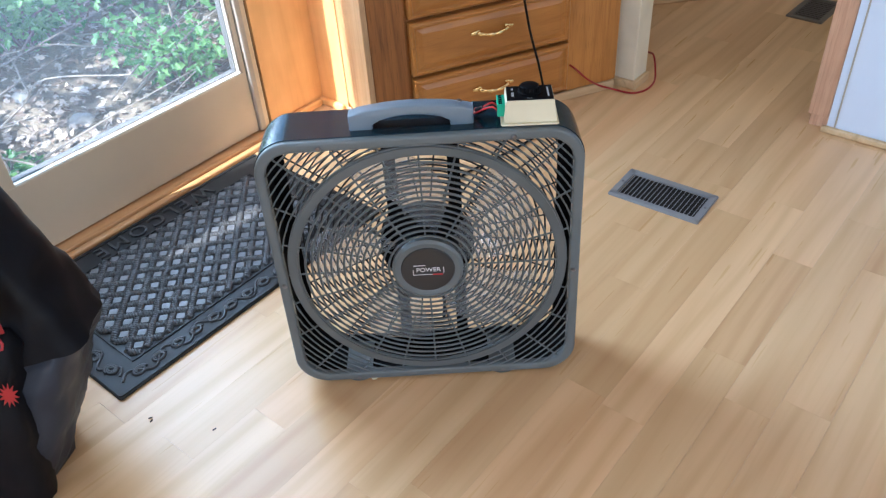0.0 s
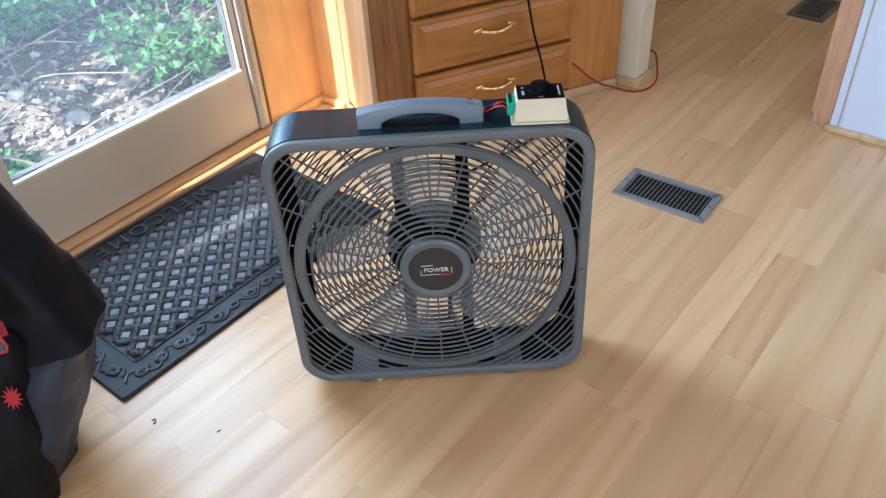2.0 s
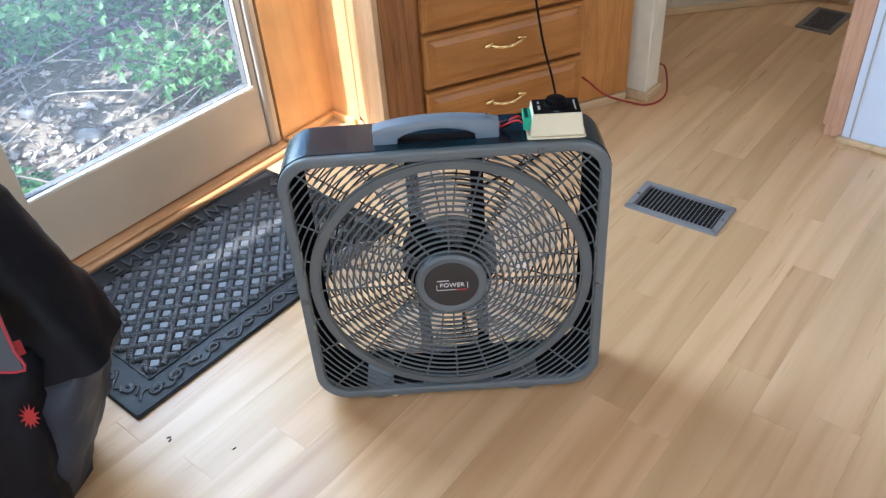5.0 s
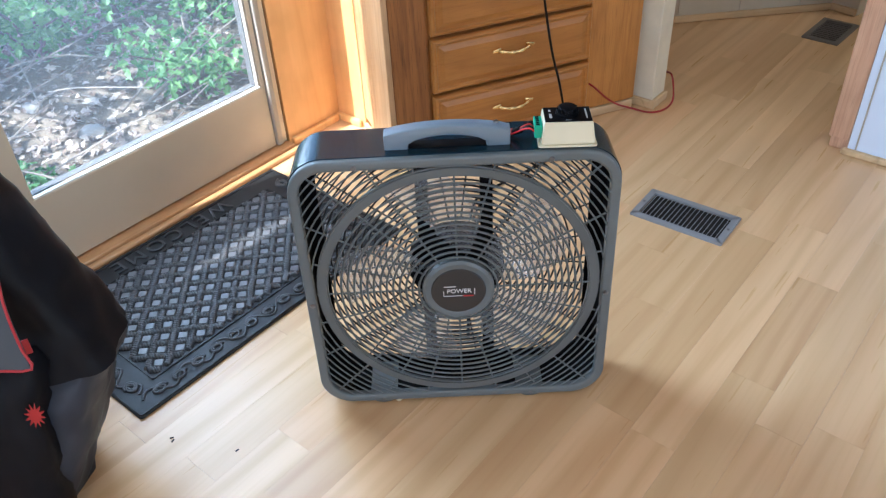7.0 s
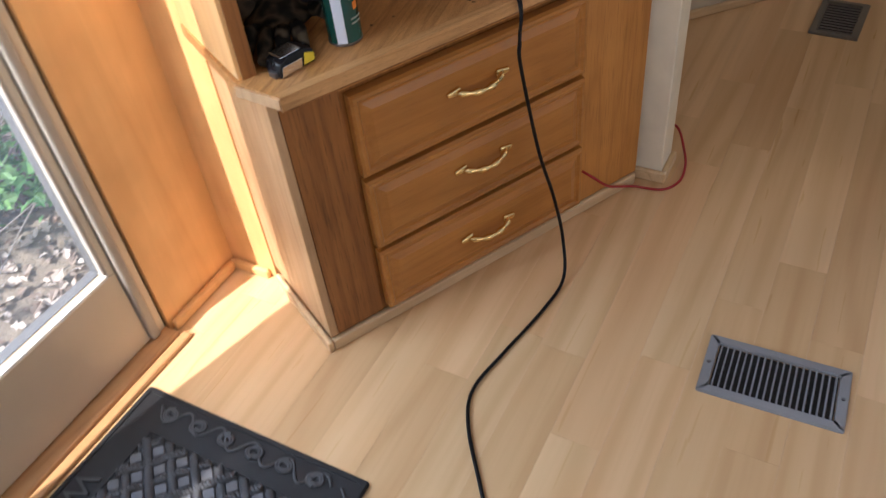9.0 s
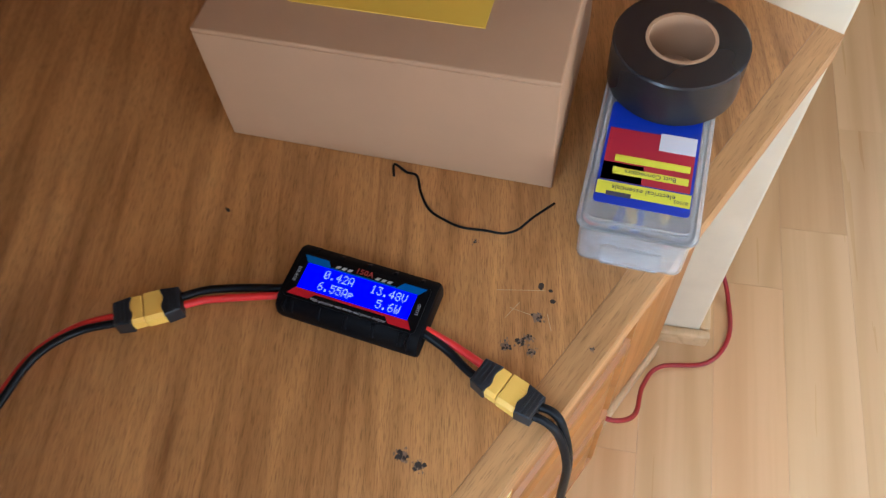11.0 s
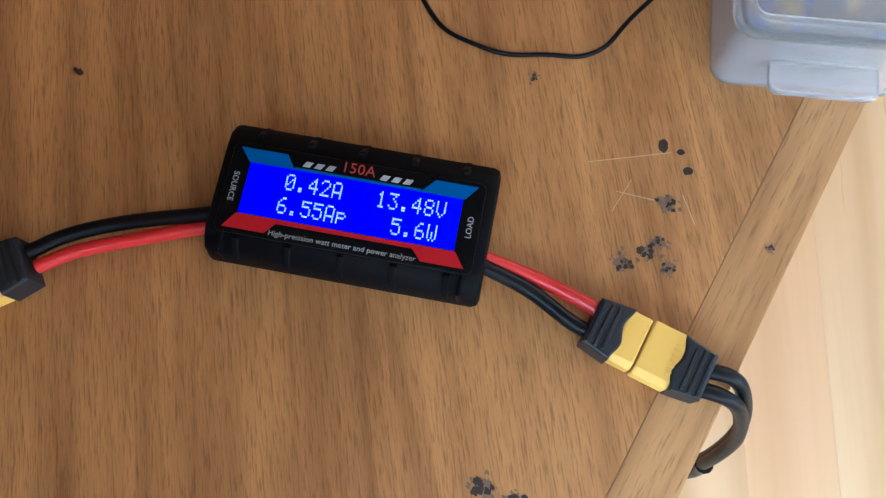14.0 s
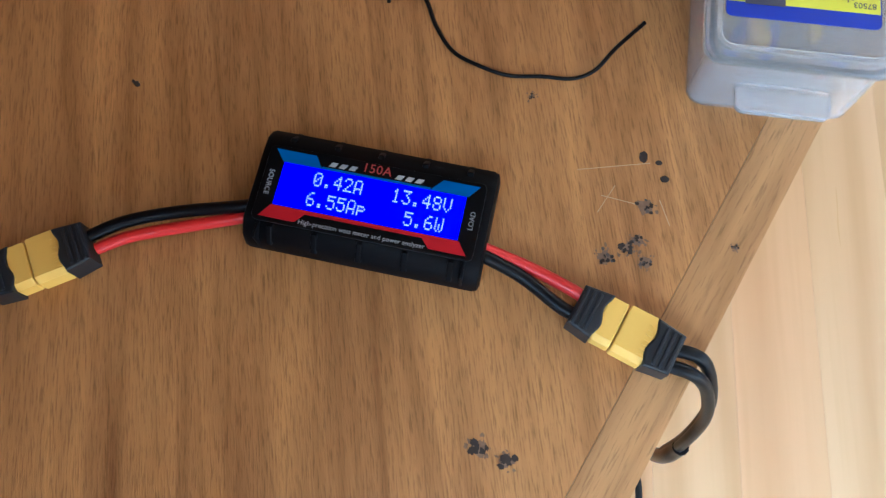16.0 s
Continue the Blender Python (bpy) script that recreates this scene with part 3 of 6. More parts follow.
# ---- floor vents ----
def build_vent(m, length, width, material, label, slots, cross):
    vent = thing("floor_vent", m, label, "floor vent")
    bm = frame_body(round_rect(length, width, 0.004, 2), round_rect(length - 0.036, width - 0.036, 0.002, 2), 0.0, 0.006)
    bmesh.ops.bevel(bm, geom=[e for e in bm.edges if min(v.co.z for v in e.verts) > 0.005], offset=0.002, segments=2, affect="EDGES")
    part("frame", bm, material, vent)
    # A near-black plate just under the louvres stands for the duct's shade.
    part("duct_shade", box(-length / 2 + 0.019, length / 2 - 0.019, -width / 2 + 0.019, width / 2 - 0.019, -0.004, 0.0005), DARK_GAP, vent, "near-black plate for the duct's shade")
    n = slots
    for k in range(n):
        x = -length / 2 + 0.018 + (length - 0.036) * (k + 0.5) / n
        if cross:
            bm = moved(box(-0.0008, 0.0008, -width / 2 + 0.018, width / 2 - 0.018, -0.0022, 0.0022), pose(x, 0, 0.0030, 0, 20, 0))
        else:
            y = -width / 2 + 0.018 + (width - 0.036) * (k + 0.5) / n
            bm = moved(box(-length / 2 + 0.018, length / 2 - 0.018, -0.0011, 0.0011, -0.0025, 0.0025), pose(0, y, 0.0032, 25, 0, 0))
        part("louvre", bm, material, vent)
    for s in (-1, 1):
        part("screw", moved(lathe([(0.0, 0.0025), (0.003, 0.002), (0.0035, 0.0)], 10), pose(s * (length / 2 - 0.009), 0, 0.006)), STEEL, vent)
    return vent


build_vent(pose(0.998, 2.1125, 0, 0, 0, 51.5 - 90 + 2), 0.238, 0.132, VENTGREY, "grey metal floor register with angled louvres", 19, True)
build_vent(pose(1.745, 3.185, 0, 0, 0, 49.0), 0.205, 0.125, VENTDARK, "brown metal floor register in the passage", 11, True)


# ---- the doormat ----
def build_mat():
    U0, U1, W0, W1 = 1.056, 1.815, 1.074, 1.556
    cx, cy = (U0 + U1) / 2, (W0 + W1) / 2
    m = HOUSE @ pose(cx, cy, 0)
    mat_ob = thing("door_mat", m, "black moulded rubber welcome mat with woven rope pattern", "door mat")
    L, W = U1 - U0, W1 - W0
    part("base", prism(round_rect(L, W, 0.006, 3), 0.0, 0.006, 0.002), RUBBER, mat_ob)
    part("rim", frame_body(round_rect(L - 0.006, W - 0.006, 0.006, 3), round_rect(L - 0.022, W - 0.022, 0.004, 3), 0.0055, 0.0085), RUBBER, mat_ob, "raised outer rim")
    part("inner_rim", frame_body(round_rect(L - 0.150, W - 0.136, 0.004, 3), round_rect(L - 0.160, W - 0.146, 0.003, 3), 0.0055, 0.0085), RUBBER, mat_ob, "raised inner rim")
    hx, hy, px, py = (L - 0.162) / 2, (W - 0.148) / 2, 0.0545, 0.0270
    ox, oy = -0.024, -0.009
    pad = moved(box(-0.0100, 0.0100, -0.0100, 0.0100, 0.0, 0.0052, 0.0016, seg=1), pose(0, 0, 0, 0, 0, 45))
    me = bpy.data.meshes.new("pad")
    pad.to_mesh(me)
    pad.free()
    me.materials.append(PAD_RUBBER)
    for j in range(-8, 9):
        for i in range(-8, 9):
            x, y = ox + i * px + (px / 2 if j % 2 else 0.0), oy + j * py
            if abs(x) < hx - 0.010 and abs(y) < hy - 0.010:
                ob = new("pad", me)
                ob.parent = mat_ob
                ob.matrix_local = pose(x, y, 0.0055)
    # twisted ropes woven over and under round the pads
    dx, dy = Vector((px / 2, py, 0)).normalized().x, Vector((px / 2, py, 0)).normalized().y
    cell = math.hypot(px / 2, py)
    for s in (-1, 1):
        for i in range(-12, 13):
            x0 = ox + (i + 0.5) * px
            bm = bmesh.new()
            for strand in (0.0, math.pi):
                pts = []
                for k in range(-280, 281):
                    q = k * 0.0016
                    x, y = x0 + s * q * dx, oy + q * dy
                    if abs(x) < hx - 0.003 and abs(y) < hy - 0.003:
                        turn = 2 * math.pi * q / 0.0125 + strand
                        over = s * 0.0016 * math.cos(math.pi * q / cell + math.pi * i)
                        side = 0.0052 * math.cos(turn)
                        pts.append((x + s * dy * side, y - dx * side, 0.0076 + over + 0.0017 * math.sin(turn)))
                if len(pts) > 8:
                    tube(pts, 0.0045, 5, bm=bm)
            if bm.verts:
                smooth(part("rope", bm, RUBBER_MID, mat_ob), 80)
            else:
                bm.free()
    # scrolls of the border
    for y, count in ((-W / 2 + 0.035, 14),):
        for k in range(count):
            x = -L / 2 + 0.07 + (L - 0.14) * k / (count - 1)
            pts = [(x + 0.016 * (1 - 0.5 * q / 30) * math.cos(q * 0.33), y + 0.012 * (1 - 0.5 * q / 30) * math.sin(q * 0.33), 0.0072) for q in range(31)]
            smooth(part("scroll", tube(pts, 0.0034, 6), RUBBER_MID, mat_ob), 80)
        wave = [(-L / 2 + 0.03 + (L - 0.06) * k / 120, y + 0.017 * math.sin(k * 0.42), 0.0066) for k in range(121)]
        smooth(part("scroll_vine", tube(wave, 0.0030, 6), RUBBER_MID, mat_ob), 80)
    for x in (-L / 2 + 0.035, L / 2 - 0.035):
        for k in range(6):
            y = -W / 2 + 0.085 + (W - 0.17) * k / 5
            turn = 1 if k % 2 else -1
            pts = [(x + 0.013 * (1 - 0.6 * q / 40) * math.cos(q * 0.33) * turn, y + 0.017 * (1 - 0.6 * q / 40) * math.sin(q * 0.33), 0.0072) for q in range(41)]
            smooth(part("scroll", tube(pts, 0.0032, 6), RUBBER_MID, mat_ob), 80)
        wave = [(x + 0.016 * math.sin(k * 0.40), -W / 2 + 0.055 + (W - 0.11) * k / 80, 0.0066) for k in range(81)]
        smooth(part("scroll_vine", tube(wave, 0.0030, 6), RUBBER_MID, mat_ob), 80)
    lettering("WELCOME", 0.062, pose(0.02, W / 2 - 0.037, 0.0068, 0, 0, 180), RUBBER_MID, mat_ob, "raised_word", 0.0042, 1.25, "raised rubber letters")


build_mat()


# ---- the box fan ----
def arc_points(r, a0, a1, steps, y, cz):
    return [(r * math.cos(a0 + (a1 - a0) * k / steps), y, cz + r * math.sin(a0 + (a1 - a0) * k / steps)) for k in range(steps + 1)]


def build_fan():
    fan = thing("box_fan", FAN, "dark blue-grey plastic box fan standing on the floor", "fan")
    W, H, cz, dep = 0.540, 0.5335, 0.27275, 0.102

    def upright(bm, y=0.0):
        return moved(bm, pose(0, y, cz) @ UPRIGHT)

    smooth(part("housing", upright(frame_body(round_rect(W, H, 0.062, 10), round_rect(W - 0.008, H - 0.008, 0.058, 10), -dep, -0.006)), FAN_BODY, fan, "glossy dark blue housing"), 50)
    # Black liner added so the inside of the housing reads as shaded.
    part("shade_liner", upright(frame_body(round_rect(W - 0.0085, H - 0.0085, 0.058, 10), round_rect(W - 0.012, H - 0.012, 0.056, 10), -dep + 0.001, -0.008)), FAN_DARK, fan, "black liner added for the shade inside the housing")
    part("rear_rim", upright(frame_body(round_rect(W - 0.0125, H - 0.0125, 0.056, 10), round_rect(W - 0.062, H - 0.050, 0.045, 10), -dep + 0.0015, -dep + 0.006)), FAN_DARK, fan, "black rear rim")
    lip = frame_body(round_rect(W - 0.003, H - 0.003, 0.061, 10), round_rect(W - 0.038, H - 0.038, 0.046, 10), -0.008, 0.006)
    bmesh.ops.bevel(lip, geom=[e for e in lip.edges if min(v.co.z for v in e.verts) > 0.005 and e.calc_face_angle(0.0) > 0.7], offset=0.005, segments=3, profile=0.6, affect="EDGES")
    smooth(part("front_bezel", upright(lip), FAN_GREY, fan, "grey front bezel"), 50)
    n = 72
    ro, ri = 0.2470, 0.2275
    circ = [[(r * math.cos(2 * math.pi * k / n), r * math.sin(2 * math.pi * k / n)) for k in range(n)] for r in (ro, ri)]
    band = frame_body(circ[0], circ[1], -0.006, 0.002)
    bmesh.ops.bevel(band, geom=[e for e in band.edges if min(v.co.z for v in e.verts) > 0.001], offset=0.003, segments=2, affect="EDGES")
    smooth(part("ring", upright(band), FAN_RING, fan, "dark grey guard ring"), 50)
    # front guard
    r = 0.069
    while r < 0.225:
        pts = arc_points(r, 0, 2 * math.pi, 72, -0.001, cz)[:-1]
        smooth(part("guard_wire", tube(pts, 0.0022, 6, True), FAN_RING, fan), 80)
        r += 0.0113
    for k in range(24):
        a = math.pi * k / 12 + math.pi / 2
        r0 = 0.06 if k % 2 == 0 else 0.118
        ex = abs((W / 2 - 0.022) / (math.cos(a) or 1e-6))
        ez = abs((H / 2 - 0.022) / (math.sin(a) or 1e-6))
        r1 = min(ex, ez, 0.335)
        smooth(part("guard_rib", tube([(q * math.cos(a), 0.0015, cz + q * math.sin(a)) for q in (r0, r1)], 0.0018, 5), FAN_RING, fan), 80)
    hx, hz = W / 2 - 0.018, H / 2 - 0.018
    for c in range(4):
        bm = bmesh.new()
        r = 0.256
        while r < 0.338:
            a_lo = math.acos(min(1, hx / r))
            a_hi = math.asin(min(1, hz / r))
            if a_hi - a_lo > 0.03:
                pts = arc_points(r, a_lo, a_hi, 8, -0.001, 0)
                sx, sz = ((1, 1), (-1, 1), (-1, -1), (1, -1))[c]
                tube([(sx * p[0], p[1], cz + sz * p[2]) for p in pts], 0.0016, 5, bm=bm)
            r += 0.0113
        smooth(part("corner_guard", bm, FAN_RING, fan), 80)
    # rear guard
    r = 0.085
    while r < 0.245:
        smooth(part("rear_wire", tube(arc_points(r, 0, 2 * math.pi, 60, dep - 0.004, cz)[:-1], 0.0019, 5, True), FAN_REAR, fan), 80)
        r += 0.0113
    for k in range(24):
        a = math.pi * (k + 0.5) / 12
        r1 = min(0.335, abs(0.258 / (math.cos(a) or 1e-6)), abs(0.255 / (math.sin(a) or 1e-6)))
        smooth(part("rear_rib", tube([(q * math.cos(a), dep - 0.002, cz + q * math.sin(a)) for q in (0.08, r1)], 0.0017, 5), FAN_REAR, fan), 80)
    for c in range(4):
        sx, sz = ((1, 1), (-1, 1), (-1, -1), (1, -1))[c]
        bm = bmesh.new()
        for q in (0.256, 0.2673, 0.2786, 0.2899, 0.3012, 0.3125, 0.3238):
            a_lo, a_hi = math.acos(min(1, 0.26 / q)), math.asin(min(1, 0.257 / q))
            if a_hi > a_lo:
                tube([(sx * p[0], p[1], cz + sz * p[2]) for p in arc_points(q, a_lo, a_hi, 6, dep - 0.004, 0)], 0.0018, 4, bm=bm)
        part("rear_corner", bm, FAN_REAR, fan)
    for x in (-0.056, 0.056):
        part("motor_strut", box(x - 0.011, x + 0.011, dep - 0.022, dep - 0.006, cz + 0.03, cz + 0.261, 0.002), FAN_DARK, fan, "black motor strut")
        part("motor_strut", box(x - 0.011, x + 0.011, dep - 0.022, dep - 0.006, cz - 0.261, cz - 0.03, 0.002), FAN_DARK, fan, "black motor strut")
    smooth(part("motor", moved(lathe([(0.0, 0.0), (0.080, 0.0), (0.086, 0.008), (0.086, 0.030), (0.06, 0.038), (0.0, 0.04)], 36), pose(0, dep - 0.008, cz, 90, 0, 0)), FAN_DARK, fan, "black motor can"), 50)
    # rotor
    rotor = part("rotor_hub", moved(lathe([(0.0, 0.0), (0.054, 0.0), (0.058, 0.006), (0.058, 0.03), (0.03, 0.034)], 36), pose(0, 0.054, cz, 90, 0, 0)), FAN_DARK, fan, "dark rotor hub")
    smooth(rotor, 50)
    for k in range(5):
        a0 = 2 * math.pi * k / 5 + radians(90)
        bm = bmesh.new()
        rows = []
        for i in range(9):
            q = 0.052 + (0.212 - 0.052) * i / 8
            half = radians(17 + 6 * math.sin(math.pi * i / 8))
            line = []
            for j in range(7):
                f = j / 6 - 0.5
                a = a0 + f * 2 * half + 0.35 * (i / 8) ** 2
                y = 0.040 + f * 0.040 * (1 - 0.35 * i / 8) + 0.004 * math.cos(f * math.pi)
                line.append((q * math.cos(a), y, cz + q * math.sin(a)))
            rows.append(line)
        verts = [[[bm.verts.new((x, y + s * 0.0009, z)) for x, y, z in line] for line in rows] for s in (-1, 1)]
        for s in (0, 1):
            for i in range(8):
                for j in range(6):
                    bm.faces.new((verts[s][i][j], verts[s][i][j + 1], verts[s][i + 1][j + 1], verts[s][i + 1][j]))
        for i in range(8):
            for j in (0, 6):
                bm.faces.new((verts[0][i][j], verts[0][i + 1][j], verts[1][i + 1][j], verts[1][i][j]))
        for j in range(6):
            for i in (0, 8):
                bm.faces.new((verts[0][i][j], verts[0][i][j + 1], verts[1][i][j + 1], verts[1][i][j]))
        bmesh.ops.recalc_face_normals(bm, faces=bm.faces[:])
        smooth(part("blade", bm, FAN_BLADE, fan, "smoky translucent blade"), 60)
    # centre badge
    badge = part("badge", moved(lathe([(0.0, 0.004), (0.047, 0.004), (0.049, 0.0055), (0.058, 0.0065), (0.063, 0.003), (0.063, -0.006), (0.0, -0.006)], 48), pose(0, -0.002, cz, 90, 0, 0)), FAN_GREY, fan, "grey round centre badge")
    smooth(badge, 35)
    disc = part("disc", moved(lathe([(0.0, 0.0066), (0.046, 0.0064), (0.048, 0.0045)], 48), pose(0, -0.002, cz, 90, 0, 0)), plastic("badge_black", (0.02, 0.019, 0.019), 0.4), badge, "black badge disc")
    white = mat("badge_white", (0.75, 0.75, 0.75), 0.4)
    lettering("POWER", 0.0125, pose(0.001, -0.0092, cz + 0.001, 90, 0, 0), white, badge, "word", 0.0003)
    part("underline", box(-0.026, 0.008, -0.0095, -0.0088, cz - 0.0095, cz - 0.0087), white, badge)
    part("side_line", box(-0.0265, -0.0255, -0.0095, -0.0088, cz - 0.0095, cz + 0.002), white, badge)
    part("side_line", box(0.0275, 0.0285, -0.0095, -0.0088, cz - 0.007, cz + 0.006), white, badge)
    part("brand_bar", box(-0.025, -0.004, -0.0095, -0.0088, cz + 0.0105, cz + 0.0118), white, badge)
    part("red_bar", box(0.008, 0.026, -0.0095, -0.0088, cz - 0.0110, cz - 0.0085), RED_TRIM, badge)
    # handle on top
    ztop = cz + H / 2
    outline = []
    for k in range(13):
        f = k / 12
        outline.append((-0.100 + 0.200 * f, 0.028 + 0.012 * math.sin(math.pi * f) ** 0.7))
    inner = [(0.062 - 0.124 * k / 10, 0.010 + 0.014 * math.sin(math.pi * k / 10) ** 0.6) for k in range(11)]
    poly = [(-0.100, 0.0)] + outline + [(0.100, 0.0), (0.062, 0.0)] + inner + [(-0.062, 0.0)]
    bm = prism([(x, z) for x, z in poly], -0.040, -0.012, 0.0035)
    smooth(part("handle", moved(bm, pose(-0.008, 0.012, ztop - 0.003) @ UPRIGHT), FAN_HANDLE, fan, "arched carry handle, sky reflection put into its blue-grey"), 45)
    # A thin black plate on the housing stands for shade below the arch.
    part("handle_shade", box(-0.07, 0.055, 0.026, 0.050, ztop - 0.0005, ztop + 0.0015), FAN_DARK, fan, "thin black plate for the shade under the handle")
    part("handle_stud", moved(lathe([(0.0, 0.003), (0.004, 0.002), (0.005, 0.0)], 12), pose(0.070, 0.038, ztop + 0.034)), STEEL, fan)
    # screws
    for x, z in ((-0.157, ztop - 0.013), (0.154, ztop - 0.013), (-W / 2 + 0.012, cz - 0.02), (W / 2 - 0.012, cz - 0.02)):
        smooth(part("screw", moved(lathe([(0.0, 0.0035), (0.0036, 0.003), (0.0052, 0.0)], 16), pose(x, -0.0055, z, 90, 0, 0)), STEEL, fan), 40)
    # feet
    for x in (-0.152, 0.130):
        pts = [(x + 0.026 * math.cos(math.pi * k / 12), 0.004 - 0.018 * math.sin(math.pi * k / 12)) for k in range(13)]
        foot = prism(pts, -0.092, 0.004, 0.002)
        moved(foot, pose(0, 0, 0.0155) @ UPRIGHT)
        smooth(part("foot", foot, FAN_GREY, fan, "grey tab foot"), 40)
        smooth(part("foot_screw", moved(lathe([(0.0, 0.003), (0.004, 0.0025), (0.005, 0.0)], 14), pose(x, -0.0035, 0.012, 90, 0, 0)), STEEL, fan), 40)
    smooth(part("clear_stop", moved(lathe([(0.0, 0.0), (0.007, 0.001), (0.007, 0.010), (0.0, 0.0115)], 14), pose(-0.124, 0.004, 0.001)), IVORY, fan, "clear plastic stop"), 40)
    return fan


build_fan()


def build_controller():
    m = FAN @ pose(0.181, 0.037, 0.5405, 0, 0, -2)
    box_ob = thing("speed_controller", m, "ivory speed controller with a black knob, fixed on the fan", "controller")
    bm = prism(round_rect(0.092, 0.068, 0.004, 3), 0.0, 0.003, 0.001)
    part("flange", bm, IVORY, box_ob)
    body = box(-0.041, 0.043, -0.030, 0.030, 0.003, 0.0395, 0.002)
    for v in body.verts:
        if v.co.z > 0.03:
            v.co.x *= 0.90
            v.co.y *= 0.88
    part("case", body, IVORY, box_ob, "ivory plastic case")
    part("top_label", box(-0.0355, 0.0375, -0.0245, 0.0245, 0.0395, 0.0412, 0.0008), BLACK, box_ob, "black printed top label")
    smooth(part("knob", moved(lathe([(0.0185, 0.0), (0.0185, 0.003), (0.0155, 0.0045), (0.0145, 0.0115), (0.012, 0.013), (0.0, 0.013)], 32), pose(0.001, 0.002, 0.041)), BLACK, box_ob, "round black knob"), 40)
    for k in range(16):
        a = 2 * math.pi * k / 16
        part("knob_flute", moved(box(-0.0008, 0.0008, -0.0012, 0.0012, 0.002, 0.0105, 0.0003), pose(0.001 + 0.0152 * math.cos(a), 0.002 + 0.0152 * math.sin(a), 0.041, 0, 0, math.degrees(a) + 90)), BLACK, box_ob)
    silver = mat("label_silver", (0.45, 0.45, 0.45), 0.4)
    for x, y, w, h in ((-0.026, -0.006, 0.004, 0.014), (-0.026, 0.012, 0.003, 0.006), (0.030, 0.0, 0.0025, 0.032), (0.0, -0.021, 0.008, 0.0012), (0.014, 0.021, 0.003, 0.003)):
        part("print_bar", box(x - w / 2, x + w / 2, y - h / 2, y + h / 2, 0.0410, 0.0414), silver, box_ob)
    term = part("terminal_block", box(-0.051, -0.0385, -0.019, 0.017, 0.010, 0.031, 0.001), GREEN, box_ob, "green screw terminal block")
    for k in range(5):
        part("terminal_slot", box(-0.0485, -0.043, -0.016 + 0.0066 * k, -0.0115 + 0.0066 * k, 0.0305, 0.0315), FAN_DARK, term)
    for k, (mtl, dy) in enumerate(((REDWIRE, -0.012), (BLACKWIRE, -0.005), (REDWIRE, 0.003), (BLACKWIRE, 0.010))):
        pts = curve_points([(-0.050, dy, 0.018), (-0.058, dy, 0.024), (-0.069, dy * 0.6, 0.020), (-0.078, 0.004 + dy * 0.3, 0.012), (-0.088, 0.012 + dy * 0.2, 0.004), (-0.084, 0.030, 0.003)], 6)
        smooth(part("lead", tube(pts, 0.0016, 6), mtl, box_ob), 80)
    smooth(part("tape_wrap", tube([(-0.071, 0.002, 0.016), (-0.082, 0.010, 0.007)], 0.006, 8), BLACK, box_ob, "black tape wrap"), 60)


build_controller()


# ---- cables ----
def cab_point(c, d, z):
    return tuple(CAB @ Vector((c, d, z)))


def cable(name, points, r, material, label, steps=10, sides=10):
    return smooth(solid(name, tube(curve_points(points, steps), r, sides), material, Matrix.Identity(4), label, "cable"), 80)


cable("power_cable", [(0.6612, 2.4962, 0.515),
                      cab_point(0.412, -0.056, 0.47), cab_point(0.440, -0.066, 0.29), cab_point(0.466, -0.078, 0.175), cab_point(0.478, -0.092, 0.072),
                      (0.722, 2.435, 0.014), (0.661, 2.373, 0.0045), (0.563, 2.292, 0.0042), (0.492, 2.228, 0.0042), (0.467, 2.155, 0.0042), (0.461, 2.03, 0.0042), (0.455, 1.85, 0.0042), (0.452, 1.70, 0.0042)],
      0.0034, BLACKWIRE, "thick black power cable hanging from the counter")
cable("power_lead", [(0.6600, 2.5300, 0.5840), (0.6672, 2.5215, 0.5835), (0.6692, 2.5140, 0.5745), (0.6678, 2.5045, 0.5540), (0.6630, 2.4990, 0.5250), (0.6605, 2.4965, 0.490)], 0.0023, BLACKWIRE, "black lead curling over the counter's edge")
cable("power_lead", [(0.6550, 2.5280, 0.5840), (0.6620, 2.5185, 0.5830), (0.6655, 2.5110, 0.5735), (0.6655, 2.5025, 0.5520), (0.6612, 2.4975, 0.5220), (0.6605, 2.4950, 0.490)], 0.0023, BLACKWIRE, "black lead curling over the counter's edge")
cable("red_wire", [cab_point(0.612, 0.005, 0.112), cab_point(0.622, -0.016, 0.104), cab_point(0.655, -0.026, 0.070), (0.915, 2.652, 0.03), (0.957, 2.668, 0.008), (1.012, 2.645, 0.0035), (1.058, 2.660, 0.0035), (1.092, 2.705, 0.006), (1.100, 2.74, 0.030), (1.098, 2.775, 0.06), (1.09, 2.82, 0.05)],
      0.0029, plastic("dark_red_cable", (0.27, 0.006, 0.010), 0.4), "thin red wire curling round the post's foot")


# ---- the watt meter and its connectors ----
DOTS = {
    "0": "01110 10001 10011 10101 11001 10001 01110", ".": "00000 00000 00000 00000 00000 01100 01100",
    "4": "00010 00110 01010 10010 11111 00010 00010", "2": "01110 10001 00001 00010 00100 01000 11111",
    "A": "01110 10001 10001 10001 11111 10001 10001", "1": "00100 01100 00100 00100 00100 00100 01110",
    "3": "11111 00010 00100 00010 00001 10001 01110", "8": "01110 10001 10001 01110 10001 10001 01110",
    "V": "10001 10001 10001 10001 10001 01010 00100", "6": "00110 01000 10000 11110 10001 10001 01110",
    "5": "11111 10000 11110 00001 00001 10001 01110", "p": "00000 00000 11110 10001 11110 10000 10000",
    "W": "10001 10001 10001 10101 10101 10101 01010"}

